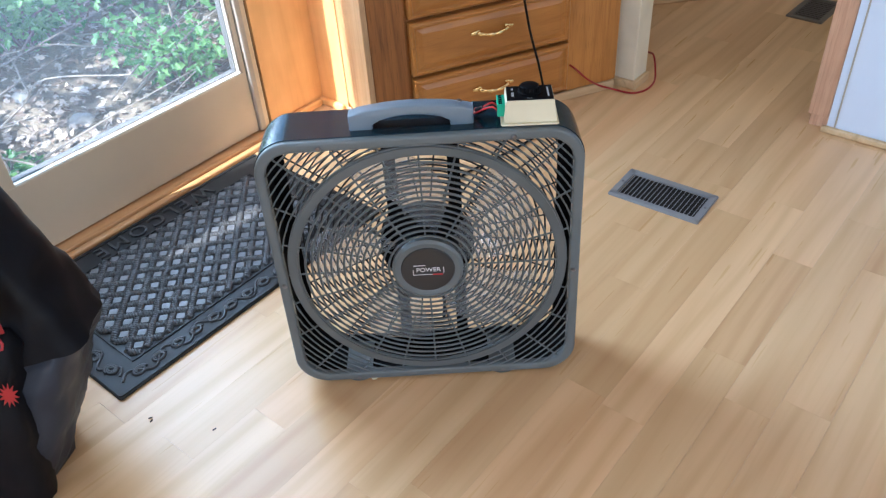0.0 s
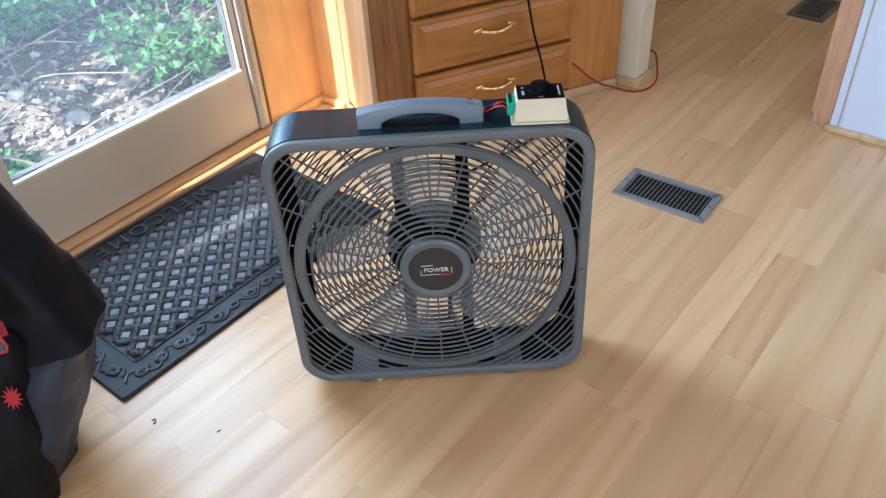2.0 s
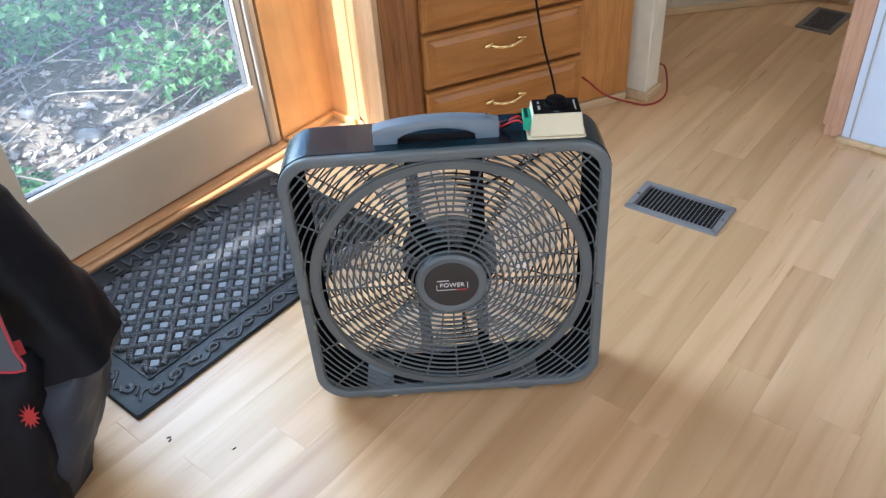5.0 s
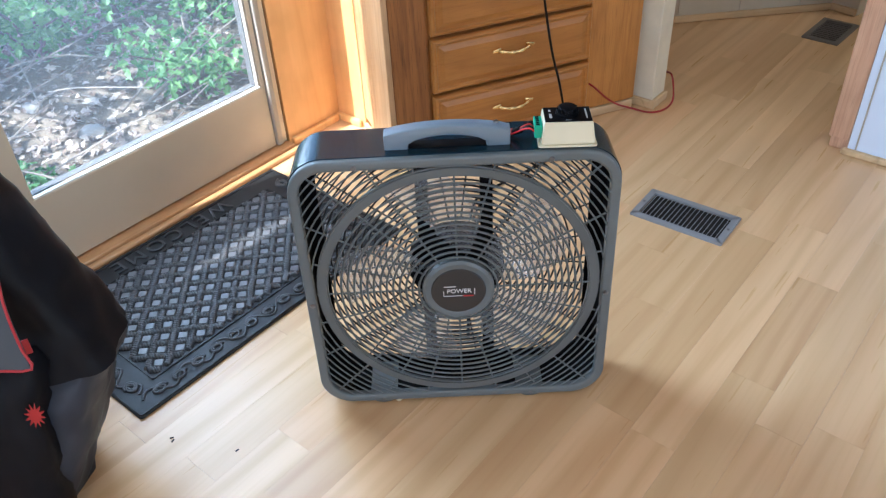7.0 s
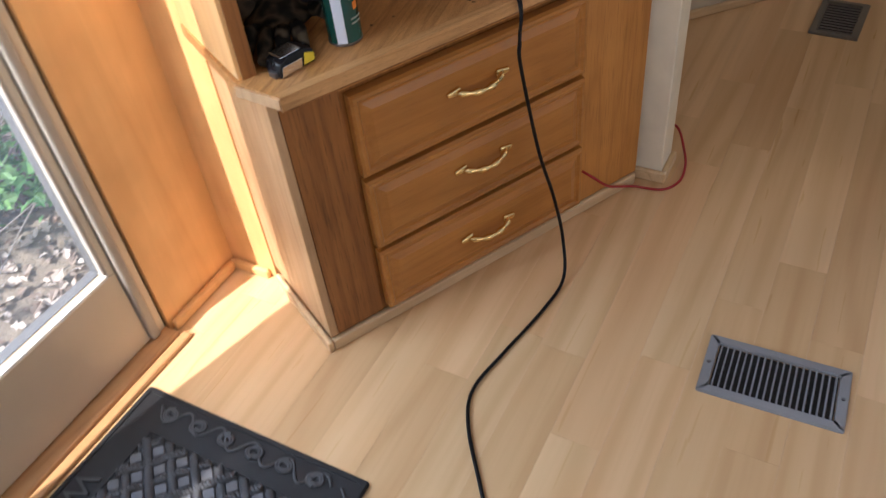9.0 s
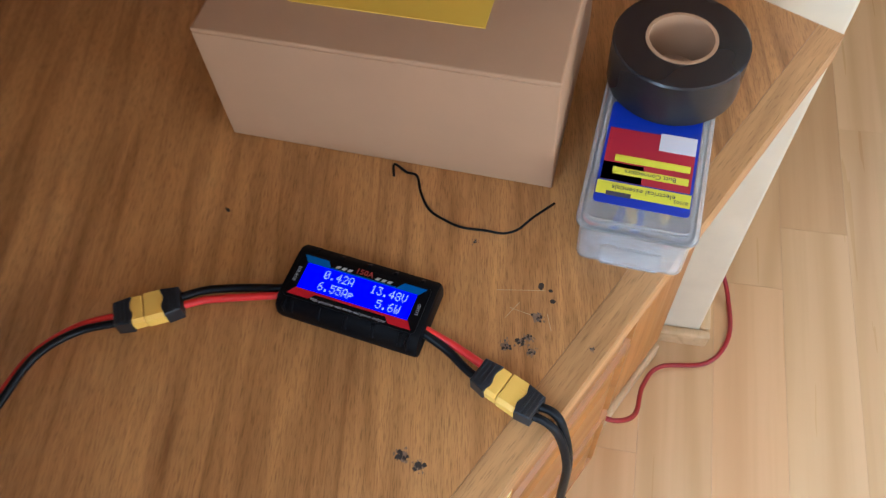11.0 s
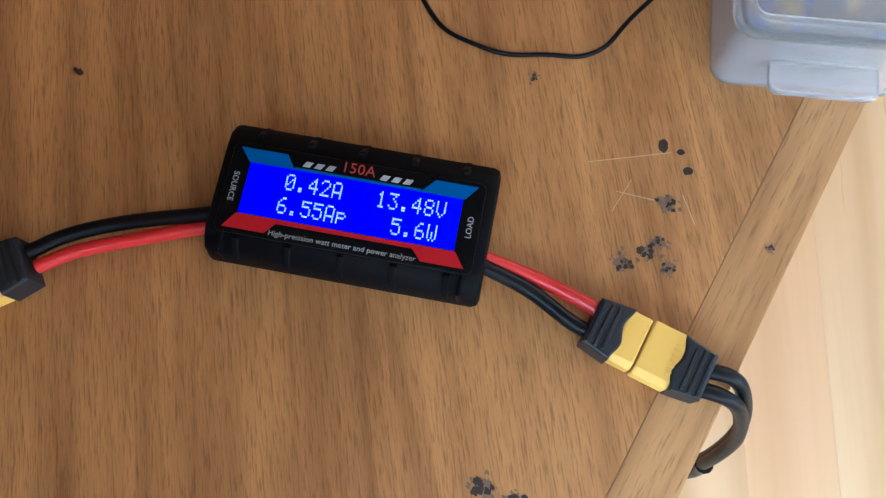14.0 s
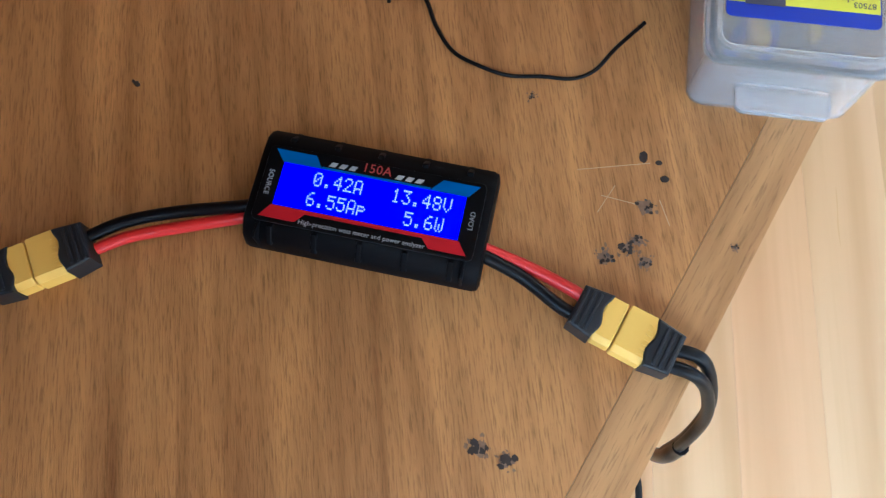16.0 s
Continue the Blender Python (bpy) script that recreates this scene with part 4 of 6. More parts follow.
def build_meter():
    met = thing("watt_meter", METER, "black rubber-cased digital watt meter with blue display", "meter")
    L, D, Hh = 0.0812, 0.0398, 0.0205
    prof = [(-D / 2, 0.001), (-D / 2 - 0.0012, 0.006), (-D / 2 + 0.0005, 0.0125), (-D / 2 + 0.004, 0.0158), (-D / 2 + 0.0065, 0.0167), (D / 2 - 0.0085, 0.0167), (D / 2 - 0.004, 0.0160), (D / 2 - 0.0003, 0.013), (D / 2 + 0.0008, 0.006), (D / 2, 0.001)]
    bm = prism(prof, -L / 2, L / 2, 0.0022)
    moved(bm, Matrix(((0, 0, 1, 0), (1, 0, 0, 0), (0, 1, 0, 0), (0, 0, 0, 1))))
    smooth(part("case", bm, BLACK, met, "black ribbed case"), 30)
    for s in (-1, 1):
        for k in range(5):
            x = -L / 2 + 0.010 + (L - 0.020) * k / 4
            part("rib", moved(box(-0.0011, 0.0011, -0.004, 0.004, -0.0012, 0.0012, 0.0005), pose(x, s * (D / 2 - 0.0024), 0.0132, -s * 52, 0, 0)), BLACK, met)
        part("end_collar", box(s * (L / 2 - 0.006) - 0.0006, s * (L / 2 - 0.006) + 0.0006, -D / 2 - 0.0008, -D / 2 + 0.006, 0.004, 0.0168, 0.0004), BLACK, met)
    for s in (-1, 1):
        part("top_screw_boss", box(s * 0.030 - 0.003, s * 0.030 + 0.003, D / 2 - 0.0010, D / 2 + 0.0010, 0.004, 0.010, 0.0006), BLACK, met)
    face = part("face_plate", moved(prism(round_rect(0.0745, 0.0272, 0.002, 3), 0.0166, 0.0176, 0.0003), pose(0, -0.0010, 0)), plastic("meter_face", (0.003, 0.003, 0.0035), 0.4, 0.12, 400, 0.0), met, "gloss black face plate")
    cy, zt = -0.0010, 0.0176
    part("screen", box(-0.0312, 0.0312, cy - 0.0074, cy + 0.0078, zt - 0.0001, zt + 0.0003), glow("lcd_blue", (0.002, 0.003, 0.9), 0.27), face, "bright blue backlit screen")
    blue, red, pale = mat("print_blue", (0.006, 0.095, 0.33), 0.5, 0.0, 0.2), mat("print_red", (0.40, 0.006, 0.012), 0.5, 0.0, 0.2), mat("print_pale", (0.36, 0.37, 0.38), 0.5, 0.0, 0.2)

    def flag(points, material, name):
        part(name, moved(prism([(x * 0.94, y * 0.95) for x, y in points], zt + 0.00005, zt + 0.00022), pose(0, cy, 0)), material, face)

    flag([(-0.0372, 0.0128), (-0.0225, 0.0128), (-0.0195, 0.0084), (-0.0337, 0.0084)], blue, "blue_flash")
    flag([(0.0372, 0.0128), (0.0240, 0.0128), (0.0200, 0.0084), (0.0337, 0.0084)], blue, "blue_flash")
    flag([(-0.0372, -0.0128), (-0.0240, -0.0128), (-0.0210, -0.0094), (0.0210, -0.0094), (0.0240, -0.0128), (0.0372, -0.0128), (0.0337, -0.0080), (-0.0337, -0.0080)], red, "red_flash")
    flag([(-0.0195, 0.0092), (0.0200, 0.0092), (0.0200, 0.0084), (-0.0195, 0.0084)], blue, "blue_line")
    for s in (-1, 1):
        for k in range(3):
            x = s * (0.0085 + 0.0036 * k)
            flag([(x - 0.0016, 0.0098), (x + 0.0006, 0.0098), (x + 0.0016, 0.0115), (x - 0.0006, 0.0115)], pale, "hatch")
    lettering("150A", 0.0045, pose(0.0, cy + 0.0112, zt + 0.0002), mat("print_orange", (0.36, 0.045, 0.035), 0.4), face, "rating", 0.00004, 1.05)
    lettering("High-precision watt meter and power analyzer", 0.0022, pose(0.0, cy - 0.0118, zt + 0.0002), pale, face, "caption", 0.00004, 1.02)
    lettering("SOURCE", 0.0024, pose(-0.0345, cy, zt + 0.0002, 0, 0, -90), pale, face, "source_mark", 0.00004)
    lettering("LOAD", 0.0024, pose(0.0345, cy, zt + 0.0002, 0, 0, 90), pale, face, "load_mark", 0.00004)
    digits = glow("lcd_white", (0.50, 0.64, 0.95), 0.12)
    cell = {}
    for ch, rows in DOTS.items():
        bm = bmesh.new()
        for j, row in enumerate(rows.split()):
            for i, bit in enumerate(row):
                if bit == "1":
                    box(i * 0.00056, i * 0.00056 + 0.00042, 0.0046 - j * 0.00072, 0.0046 - j * 0.00072 + 0.00055, 0.0, 0.0001, bm=bm)
        cell[ch] = bpy.data.meshes.new("digit")
        bm.to_mesh(cell[ch])
        bm.free()
        cell[ch].materials.append(digits)
    for text, x, y in (("0.42A", -0.0198, 0.0012), ("13.48V", 0.0070, 0.0009), ("6.55Ap", -0.0205, -0.0060), ("5.6W", 0.0126, -0.0063)):
        for k, ch in enumerate(text):
            ob = new("digit", cell[ch])
            ob.parent = face
            ob.matrix_local = pose(x + 0.00345 * k, cy + y, zt + 0.0003)


build_meter()


def build_connector(m, name, label):
    """An XT-style yellow plug pair with black boots; x runs along it."""
    con = thing(name, m, label, "connector")
    hexa = [(-0.0078, -0.0028), (-0.0058, -0.0048), (0.0078, -0.0048), (0.0078, 0.0048), (-0.0058, 0.0048), (-0.0078, 0.0028)]
    turn = Matrix(((0, 0, 1, 0), (1, 0, 0, 0), (0, 1, 0, 0.0052), (0, 0, 0, 1)))
    part("plug", moved(prism(hexa, -0.0090, -0.0022, 0.0006), turn), YELLOW, con, "yellow nylon plug")
    part("socket", moved(prism([(x * 1.05, y * 1.06) for x, y in hexa], -0.0018, 0.0090, 0.0006), turn), YELLOW, con, "yellow nylon socket")
    for k in range(7):
        part("grip_tick", box(0.0062 + 0.0, 0.0068 + 0.0012, -0.0055 + 0.0017 * k, -0.0050 + 0.0017 * k, 0.0102, 0.0106), YELLOW, con)
    for s in (-1, 1):
        inner = [(0.0084 + 0.0007 * math.cos(k * math.pi / 5.3), -0.0083 + 0.0166 * k / 16) for k in range(17)]
        outline = inner + [(0.0178, 0.0070), (0.0178, -0.0070)]
        boot = prism([(s * x, y) for x, y in outline], 0.0, 0.0110, 0.0007)
        part("boot", boot, BOOT, con, "black rubber boot")
        for k in range(3):
            part("boot_rib", box(s * (0.0118 + 0.0023 * k) - 0.0006, s * (0.0118 + 0.0023 * k) + 0.0006, -0.0066, 0.0066, 0.0104, 0.0115, 0.0003), BOOT, con)
    return con


build_connector(pose(0.6531, 2.5415, TOP, 0, 0, -65.0), "plug_connector", "yellow and black plug pair on the meter's load lead")
build_connector(pose(0.5085, 2.6760, TOP, 0, 0, -13.0), "plug_connector", "yellow and black plug pair on the meter's source lead")
LEADZ = TOP + 0.0065
cable("load_lead_red", [(0.632, 2.5915, LEADZ + 0.003), (0.6412, 2.5772, LEADZ), (0.6478, 2.5632, LEADZ), (0.6500, 2.5570, LEADZ)], 0.0022, REDWIRE, "red silicone lead from meter to plug")
cable("load_lead_black", [(0.630, 2.5900, LEADZ + 0.004), (0.6372, 2.5757, LEADZ + 0.001), (0.6412, 2.5610, LEADZ), (0.6440, 2.5545, LEADZ)], 0.0023, BLACKWIRE, "black silicone lead from meter to plug")
cable("source_lead_black", [(0.5830, 2.6470, LEADZ + 0.003), (0.5755, 2.6510, LEADZ + 0.003), (0.5560, 2.6640, LEADZ), (0.5400, 2.6715, LEADZ), (0.5270, 2.6745, LEADZ)], 0.0023, BLACKWIRE, "black silicone lead from plug to meter")
cable("source_lead_red", [(0.5740, 2.6480, LEADZ + 0.001), (0.5530, 2.6595, LEADZ - 0.001), (0.5380, 2.6665, LEADZ - 0.001), (0.5265, 2.6695, LEADZ - 0.001)], 0.0022, REDWIRE, "red silicone lead from plug to meter")
cable("supply_lead_red", [(0.4925, 2.6805, LEADZ), (0.4710, 2.6850, LEADZ), (0.4450, 2.6800, LEADZ), (0.4160, 2.6600, LEADZ), (0.385, 2.645, LEADZ + 0.004), (0.345, 2.655, LEADZ + 0.012), (0.315, 2.690, LEADZ + 0.02)], 0.0022, REDWIRE, "red supply lead running behind the spray can")
cable("supply_lead_black", [(0.4915, 2.6765, LEADZ), (0.4700, 2.6808, LEADZ + 0.002), (0.4460, 2.6760, LEADZ + 0.003), (0.4180, 2.6555, LEADZ + 0.002), (0.387, 2.640, LEADZ + 0.006), (0.343, 2.648, LEADZ + 0.016), (0.305, 2.685, LEADZ + 0.024)], 0.0022, BLACKWIRE, "black supply lead running behind the spray can")
cable("twist_wire", [(0.664, 2.693, TOP + 0.001), (0.668, 2.700, TOP + 0.002), (0.6717, 2.6910, TOP + 0.002), (0.6758, 2.6858, TOP + 0.0015), (0.6724, 2.6741, TOP + 0.001), (0.6711, 2.6611, TOP + 0.001), (0.6756, 2.6499, TOP + 0.001), (0.6817, 2.6407, TOP + 0.001), (0.6914, 2.6329, TOP + 0.001), (0.6995, 2.6258, TOP + 0.001), (0.7075, 2.6232, TOP + 0.002), (0.7165, 2.6248, TOP + 0.003), (0.7218, 2.6258, TOP + 0.003), (0.7343, 2.627, TOP + 0.004)],
      0.0008, BLACKWIRE, "thin black twist wire lying on the counter", 8, 6)


# ---- marks on the counter ----
# Near-black of specks and crumbs; it also paints the shade in screw holes.
DARK_MARK = painted("dark_speck_and_hole", (0.045, 0.03, 0.022), 0.8, 0.3, 300)
GLUE = painted("grey_glue", (0.11, 0.085, 0.075), 0.5, 0.4, 400)
TORN = painted("torn_grey_veneer", (0.25, 0.155, 0.10), 0.75, 0.35, 500, 0.5)


def blot(r, rnd, sides=14, uneven=0.35):
    """An irregular flat outline of about radius r."""
    k = rnd.uniform(0.6, 1.0)
    return [(r * rnd.uniform(1 - uneven, 1 + uneven) * math.cos(t * 2 * math.pi / sides), r * k * rnd.uniform(1 - uneven, 1 + uneven) * math.sin(t * 2 * math.pi / sides)) for t in range(sides)]


def build_mark(x, y, r, kind):
    rnd = random.Random(int(x * 9999) + int(y * 777))
    name, label = {"hole": ("screw_hole", "flat dark disc for the shade in a screw hole"), "glue": ("glue_spot", "torn grey glue spot with dark specks on the counter"),
                   "dent": ("scorch_mark", "dark gouged dent in the counter"), "crumb": ("crumb", "dark crumb on the counter")}[kind]
    mark = thing(name, pose(x, y, TOP, 0, 0, rnd.uniform(0, 360)), label, "mark")
    if kind in ("glue", "dent"):
        part("stain", prism(blot(r * 0.72, rnd, 18, 0.5), -0.0006, 0.0001), TORN, mark, "bruised grey-brown wood")
        for k in range(7):
            a, q = rnd.uniform(0, 6.28), r * rnd.uniform(0.6, 1.35)
            part("flake", moved(prism(blot(r * rnd.uniform(0.08, 0.26), rnd, 9, 0.5), -0.0006, 0.00016), pose(q * math.cos(a), q * math.sin(a), 0)), TORN, mark)
    for k in range({"hole": 1, "glue": 9, "dent": 7, "crumb": 2}[kind]):
        a, q = rnd.uniform(0, 6.28), (0.0 if kind == "hole" else rnd.uniform(0.1, 0.85) * r)
        size = {"hole": 1.0, "glue": 0.19, "dent": 0.36, "crumb": 0.7}[kind] * r
        lift = 0.0009 if kind == "crumb" else 0.00022 + 0.00002 * k
        part("speck", moved(prism(blot(size * rnd.uniform(0.8, 1.1), rnd, 16, 0.12 if kind == "hole" else 0.35), -0.0006, lift), pose(q * math.cos(a), q * math.sin(a), 0)), DARK_MARK if kind != "glue" or k % 3 else GLUE, mark)


for x, y, r, kind in ((0.7007, 2.5865, 0.0020, "hole"), (0.7036, 2.5816, 0.0014, "hole"), (0.7012, 2.5756, 0.0016, "hole"),
                      (0.6887, 2.5717, 0.0036, "glue"), (0.6790, 2.5636, 0.0030, "glue"), (0.6745, 2.5640, 0.0030, "dent"), (0.6664, 2.5656, 0.0036, "glue"), (0.6760, 2.5566, 0.0030, "glue"),
                      (0.6834, 2.6292, 0.0018, "glue"), (0.5935, 2.5400, 0.0034, "dent"), (0.5982, 2.5318, 0.0034, "dent"), (0.5684, 2.7211, 0.0016, "crumb"),
                      (0.4330, 2.5150, 0.0032, "dent"), (0.4700, 2.5300, 0.0030, "glue"), (0.7040, 2.5420, 0.0016, "glue"), (0.6310, 2.5930, 0.0010, "crumb")):
    build_mark(x, y, r, kind)


# ---- things on the counter ----
def build_carton():
    m = pose(0.666, 2.707, TOP, 0, 0, -42.6) @ pose(0, 0.0, 0)
    box_ob = thing("carton", m, "brown cardboard carton with a yellow label on top", "carton")
    L, D, Hh, t = 0.201, 0.135, 0.084, 0.003
    part("front_wall", box(-L / 2, L / 2, 0, t, 0, Hh, 0.0008), CARD, box_ob)
    part("back_wall", box(-L / 2, L / 2, D - t, D, 0, Hh, 0.0008), CARD, box_ob)
    for x in (-L / 2, L / 2 - t):
        part("end_wall", box(x, x + t, t, D - t, 0, Hh, 0.0008), CARD, box_ob)
    part("bottom", box(-L / 2 + t, L / 2 - t, t, D - t, 0, t), CARD, box_ob)
    part("lid_flap", box(-L / 2, L / 2, 0, D / 2 - 0.001, Hh, Hh + t, 0.001), CARD, box_ob, "closed top flap")
    part("lid_flap", box(-L / 2, L / 2, D / 2 + 0.001, D, Hh, Hh + t, 0.001), CARD, box_ob, "closed top flap")
    part("yellow_label", box(-0.055, 0.055, 0.030, 0.075, Hh + t, Hh + t + 0.0006), painted("yellow_paper", (0.70, 0.45, 0.05), 0.6), box_ob, "yellow paper label")


def build_pale_box():
    m = pose(0.465, 2.909, TOP, 0, 0, 58.5) @ pose(0, 0, 0)
    box_ob = thing("parts_box", m, "pale cardboard box with a dark hand slot", "box")
    part("body", box(-0.188, 0.0, 0.0, 0.15, 0, 0.070, 0.002), CARD_PALE, box_ob)
    lid = part("lid", box(-0.190, 0.002, -0.002, 0.152, 0.0705, 0.080, 0.002), CARD_PALE, box_ob)
    part("hand_slot", box(-0.115, -0.055, 0.060, 0.073, 0.0800, 0.0806), FAN_DARK, lid, "dark hand slot")


def build_black_case():
    case = thing("black_case", pose(0.590, 2.955, TOP, 0, 0, -43), "flat black printed box behind the cartons", "box")
    part("body", box(-0.07, 0.07, 0.0, 0.05, 0, 0.035, 0.003), BLACK, case)
    pale = mat("case_print", (0.6, 0.6, 0.6), 0.5)
    for x, w in ((-0.03, 0.018), (-0.008, 0.014), (0.012, 0.02), (0.045, 0.008)):
        part("print_bar", box(x - w / 2, x + w / 2, -0.0006, 0.0, 0.012, 0.022), pale, case)


def build_organizer():
    m = pose(0.7475, 2.5742, TOP, 0, 0, -43.5)
    org = thing("connector_box", m, "clear plastic box of wire connectors with a bright label", "box")
    w, d, h, t = 0.058, 0.136, 0.030, 0.0014
    smooth(part("tray", frame_body(round_rect(w, d, 0.006, 4, 0, d / 2), round_rect(w - 2 * t, d - 2 * t, 0.0048, 4, 0, d / 2), 0.0, h), CLEAR, org, "frosted clear tray"), 40)
    part("tray_floor", prism(round_rect(w - 0.003, d - 0.003, 0.004, 4, 0, d / 2), 0.0003, 0.0015), CLEAR, org)
    lid = part("lid", prism(round_rect(w + 0.005, d + 0.004, 0.007, 5, 0, d / 2), h, h + 0.0035, 0.0012), CLEAR, org, "frosted clear lid")
    smooth(lid, 40)
    smooth(part("lid_step", frame_body(round_rect(w - 0.002, d - 0.004, 0.006, 5, 0, d / 2), round_rect(w - 0.006, d - 0.008, 0.004, 5, 0, d / 2), h + 0.0034, h + 0.0048), CLEAR, lid), 40)
    part("latch", prism(round_rect(0.032, 0.012, 0.003, 4, 0, -0.004), h - 0.016, h - 0.013, 0.0008), CLEAR, org, "clear latch tab")
    zt = h + 0.0036
    paper = part("label_card", prism(round_rect(0.050, 0.070, 0.002, 3, 0, 0.050), zt, zt + 0.0005), mat("label_blue", (0.010, 0.035, 0.40), 0.35), lid, "blue printed label")
    yel, red, whi, ink = mat("label_yellow", (0.74, 0.72, 0.05), 0.35), mat("label_red", (0.42, 0.02, 0.04), 0.35), mat("label_white", (0.70, 0.68, 0.72), 0.35), mat("label_ink", (0.06, 0.06, 0.09), 0.4)
    z2 = zt + 0.0006

    def patch(x0, x1, y0, y1, material, name, lift=0.0):
        part(name, box(x0, x1, y0, y1, z2 - 0.0002 + lift, z2 + 0.0001 + lift), material, paper)

    patch(-0.0245, 0.0245, 0.0205, 0.0290, yel, "yellow_band")
    patch(-0.0235, 0.0235, 0.0300, 0.0660, red, "red_field")
    patch(-0.0235, -0.002, 0.0300, 0.0420, whi, "picture")
    patch(-0.018, 0.022, 0.0345, 0.0390, yel, "yellow_strip", 0.0002)
    patch(-0.018, 0.022, 0.0430, 0.0475, yel, "yellow_strip", 0.0002)
    patch(0.004, 0.0235, 0.0550, 0.0670, whi, "picture", 0.0002)
    patch(-0.019, -0.006, 0.0198, 0.0226, ink, "brand_bar", 0.0003)
    lettering("electrical essentials", 0.0043, pose(0.000, 0.0255, z2 + 0.0003, 0, 0, 180), ink, paper, "title", 0.00004)
    lettering("87503", 0.0030, pose(0.0195, 0.0232, z2 + 0.0003, 0, 0, 180), ink, paper, "item_number", 0.00004)
    lettering("Butt Connectors", 0.0040, pose(0.002, 0.0367, z2 + 0.0005, 0, 0, 180), ink, paper, "subtitle", 0.00004)
    # connectors lying inside
    rnd = random.Random(4)
    for k in range(26):
        x, y = rnd.uniform(-0.022, 0.022), rnd.uniform(0.012, 0.125)
        a = rnd.uniform(0, 180)
        bm = tube([(-0.006, 0, 0), (-0.003, 0, 0), (0.003, 0, 0), (0.006, 0, 0)], [0.0015, 0.0022, 0.0022, 0.0015], 8)
        part("crimp_sleeve", moved(bm, pose(x, y, 0.004 + 0.003 * (k % 3), 0, rnd.uniform(-15, 15), a)), (REDWIRE, mat("sleeve_blue", (0.02, 0.08, 0.5), 0.4), YELLOW)[k % 3] if k < 3 else (REDWIRE, bpy.data.materials["sleeve_blue"], YELLOW)[k % 3], org)
    roll = thing("tape_roll", m @ pose(0.004, 0.1085, h + 0.0055), "roll of black electrical tape lying on the clear box", "tape")
    bm = lathe([(0.0195, 0.0), (0.036, 0.0), (0.037, 0.001), (0.037, 0.029), (0.036, 0.030), (0.0195, 0.030), (0.0195, 0.0)], 40)
    smooth(part("tape", bm, plastic("vinyl_tape", (0.008, 0.008, 0.011), 0.28, 0.5), roll), 40)
    smooth(part("core", lathe([(0.0175, 0.0005), (0.0195, 0.0005), (0.0195, 0.0305), (0.0175, 0.0305), (0.0175, 0.0005)], 32), CARD, roll, "cardboard core"), 40)


def build_can():
    can = thing("spray_can", CAB @ pose(0.160, 0.044, TOP, 0, 0, 12), "green aerosol spray can with a yellow and orange label", "spray can")
    r = 0.0262
    smooth(part("base_rim", lathe([(0.0, 0.002), (r - 0.002, 0.0), (r, 0.0015), (r, 0.004), (r - 0.001, 0.005)], 40), STEEL, can), 40)
    smooth(part("body", lathe([(r - 0.0006, 0.005), (r - 0.0004, 0.135)], 40), plastic("can_dark_green", (0.006, 0.055, 0.042), 0.25, 0.6), can, "dark green printed body"), 40)
    orange, yellow = mat("print_orange_band", (0.72, 0.21, 0.02), 0.3), mat("print_yellow_band", (0.75, 0.55, 0.03), 0.3)
    smooth(part("orange_band", lathe([(r, 0.118), (r, 0.136)], 40), orange, can), 40)
    smooth(part("yellow_band", lathe([(r, 0.1362), (r, 0.150), (r - 0.002, 0.152)], 40), yellow, can), 40)
    prof = [(r - 0.001, 0.150), (r, 0.152), (r, 0.172), (r - 0.002, 0.184), (r - 0.005, 0.195), (r - 0.011, 0.200), (0.0, 0.201)]
    cap = part("cap", lathe(prof, 40), TEAL, can, "glossy green cap")
    smooth(cap, 40)
    smooth(part("trigger_guard", tube(curve_points([(-0.020, -0.004, 0.182), (-0.006, -0.006, 0.199), (0.010, -0.006, 0.199), (0.019, -0.004, 0.186)], 5), 0.007, 10), TEAL, cap), 60)
    # printed panels wrap the front
    def wrap(a0, a1, z0, z1, material, name, lift=0.0004):
        bm = bmesh.new()
        rows = [[bm.verts.new(((r + lift) * math.cos(radians(a0 + (a1 - a0) * k / 8)), (r + lift) * math.sin(radians(a0 + (a1 - a0) * k / 8)), z)) for k in range(9)] for z in (z0, z1)]
        for k in range(8):
            bm.faces.new((rows[0][k], rows[0][k + 1], rows[1][k + 1], rows[1][k]))
        part(name, bm, material, can)
    pale, dark = mat("can_pale", (0.62, 0.66, 0.74), 0.3), mat("can_ink", (0.01, 0.03, 0.028), 0.3)
    wrap(205, 238, 0.006, 0.134, pale, "pale_panel")
    for k, (a0, a1, z0, z1) in enumerate(((262, 278, 0.098, 0.112), (280, 296, 0.096, 0.110), (298, 316, 0.094, 0.108))):
        wrap(a0, a1, z0, z1, pale, "brand_shape", 0.0006)
    for a0, a1, z0, z1 in ((258, 320, 0.082, 0.086), (266, 300, 0.070, 0.076), (262, 310, 0.040, 0.043), (262, 306, 0.033, 0.036)):
        wrap(a0, a1, z0, z1, mat("can_print", (0.20, 0.24, 0.20), 0.4), "print_bar", 0.0006)
    wrap(276, 296, 0.054, 0.066, orange, "round_mark", 0.0006)


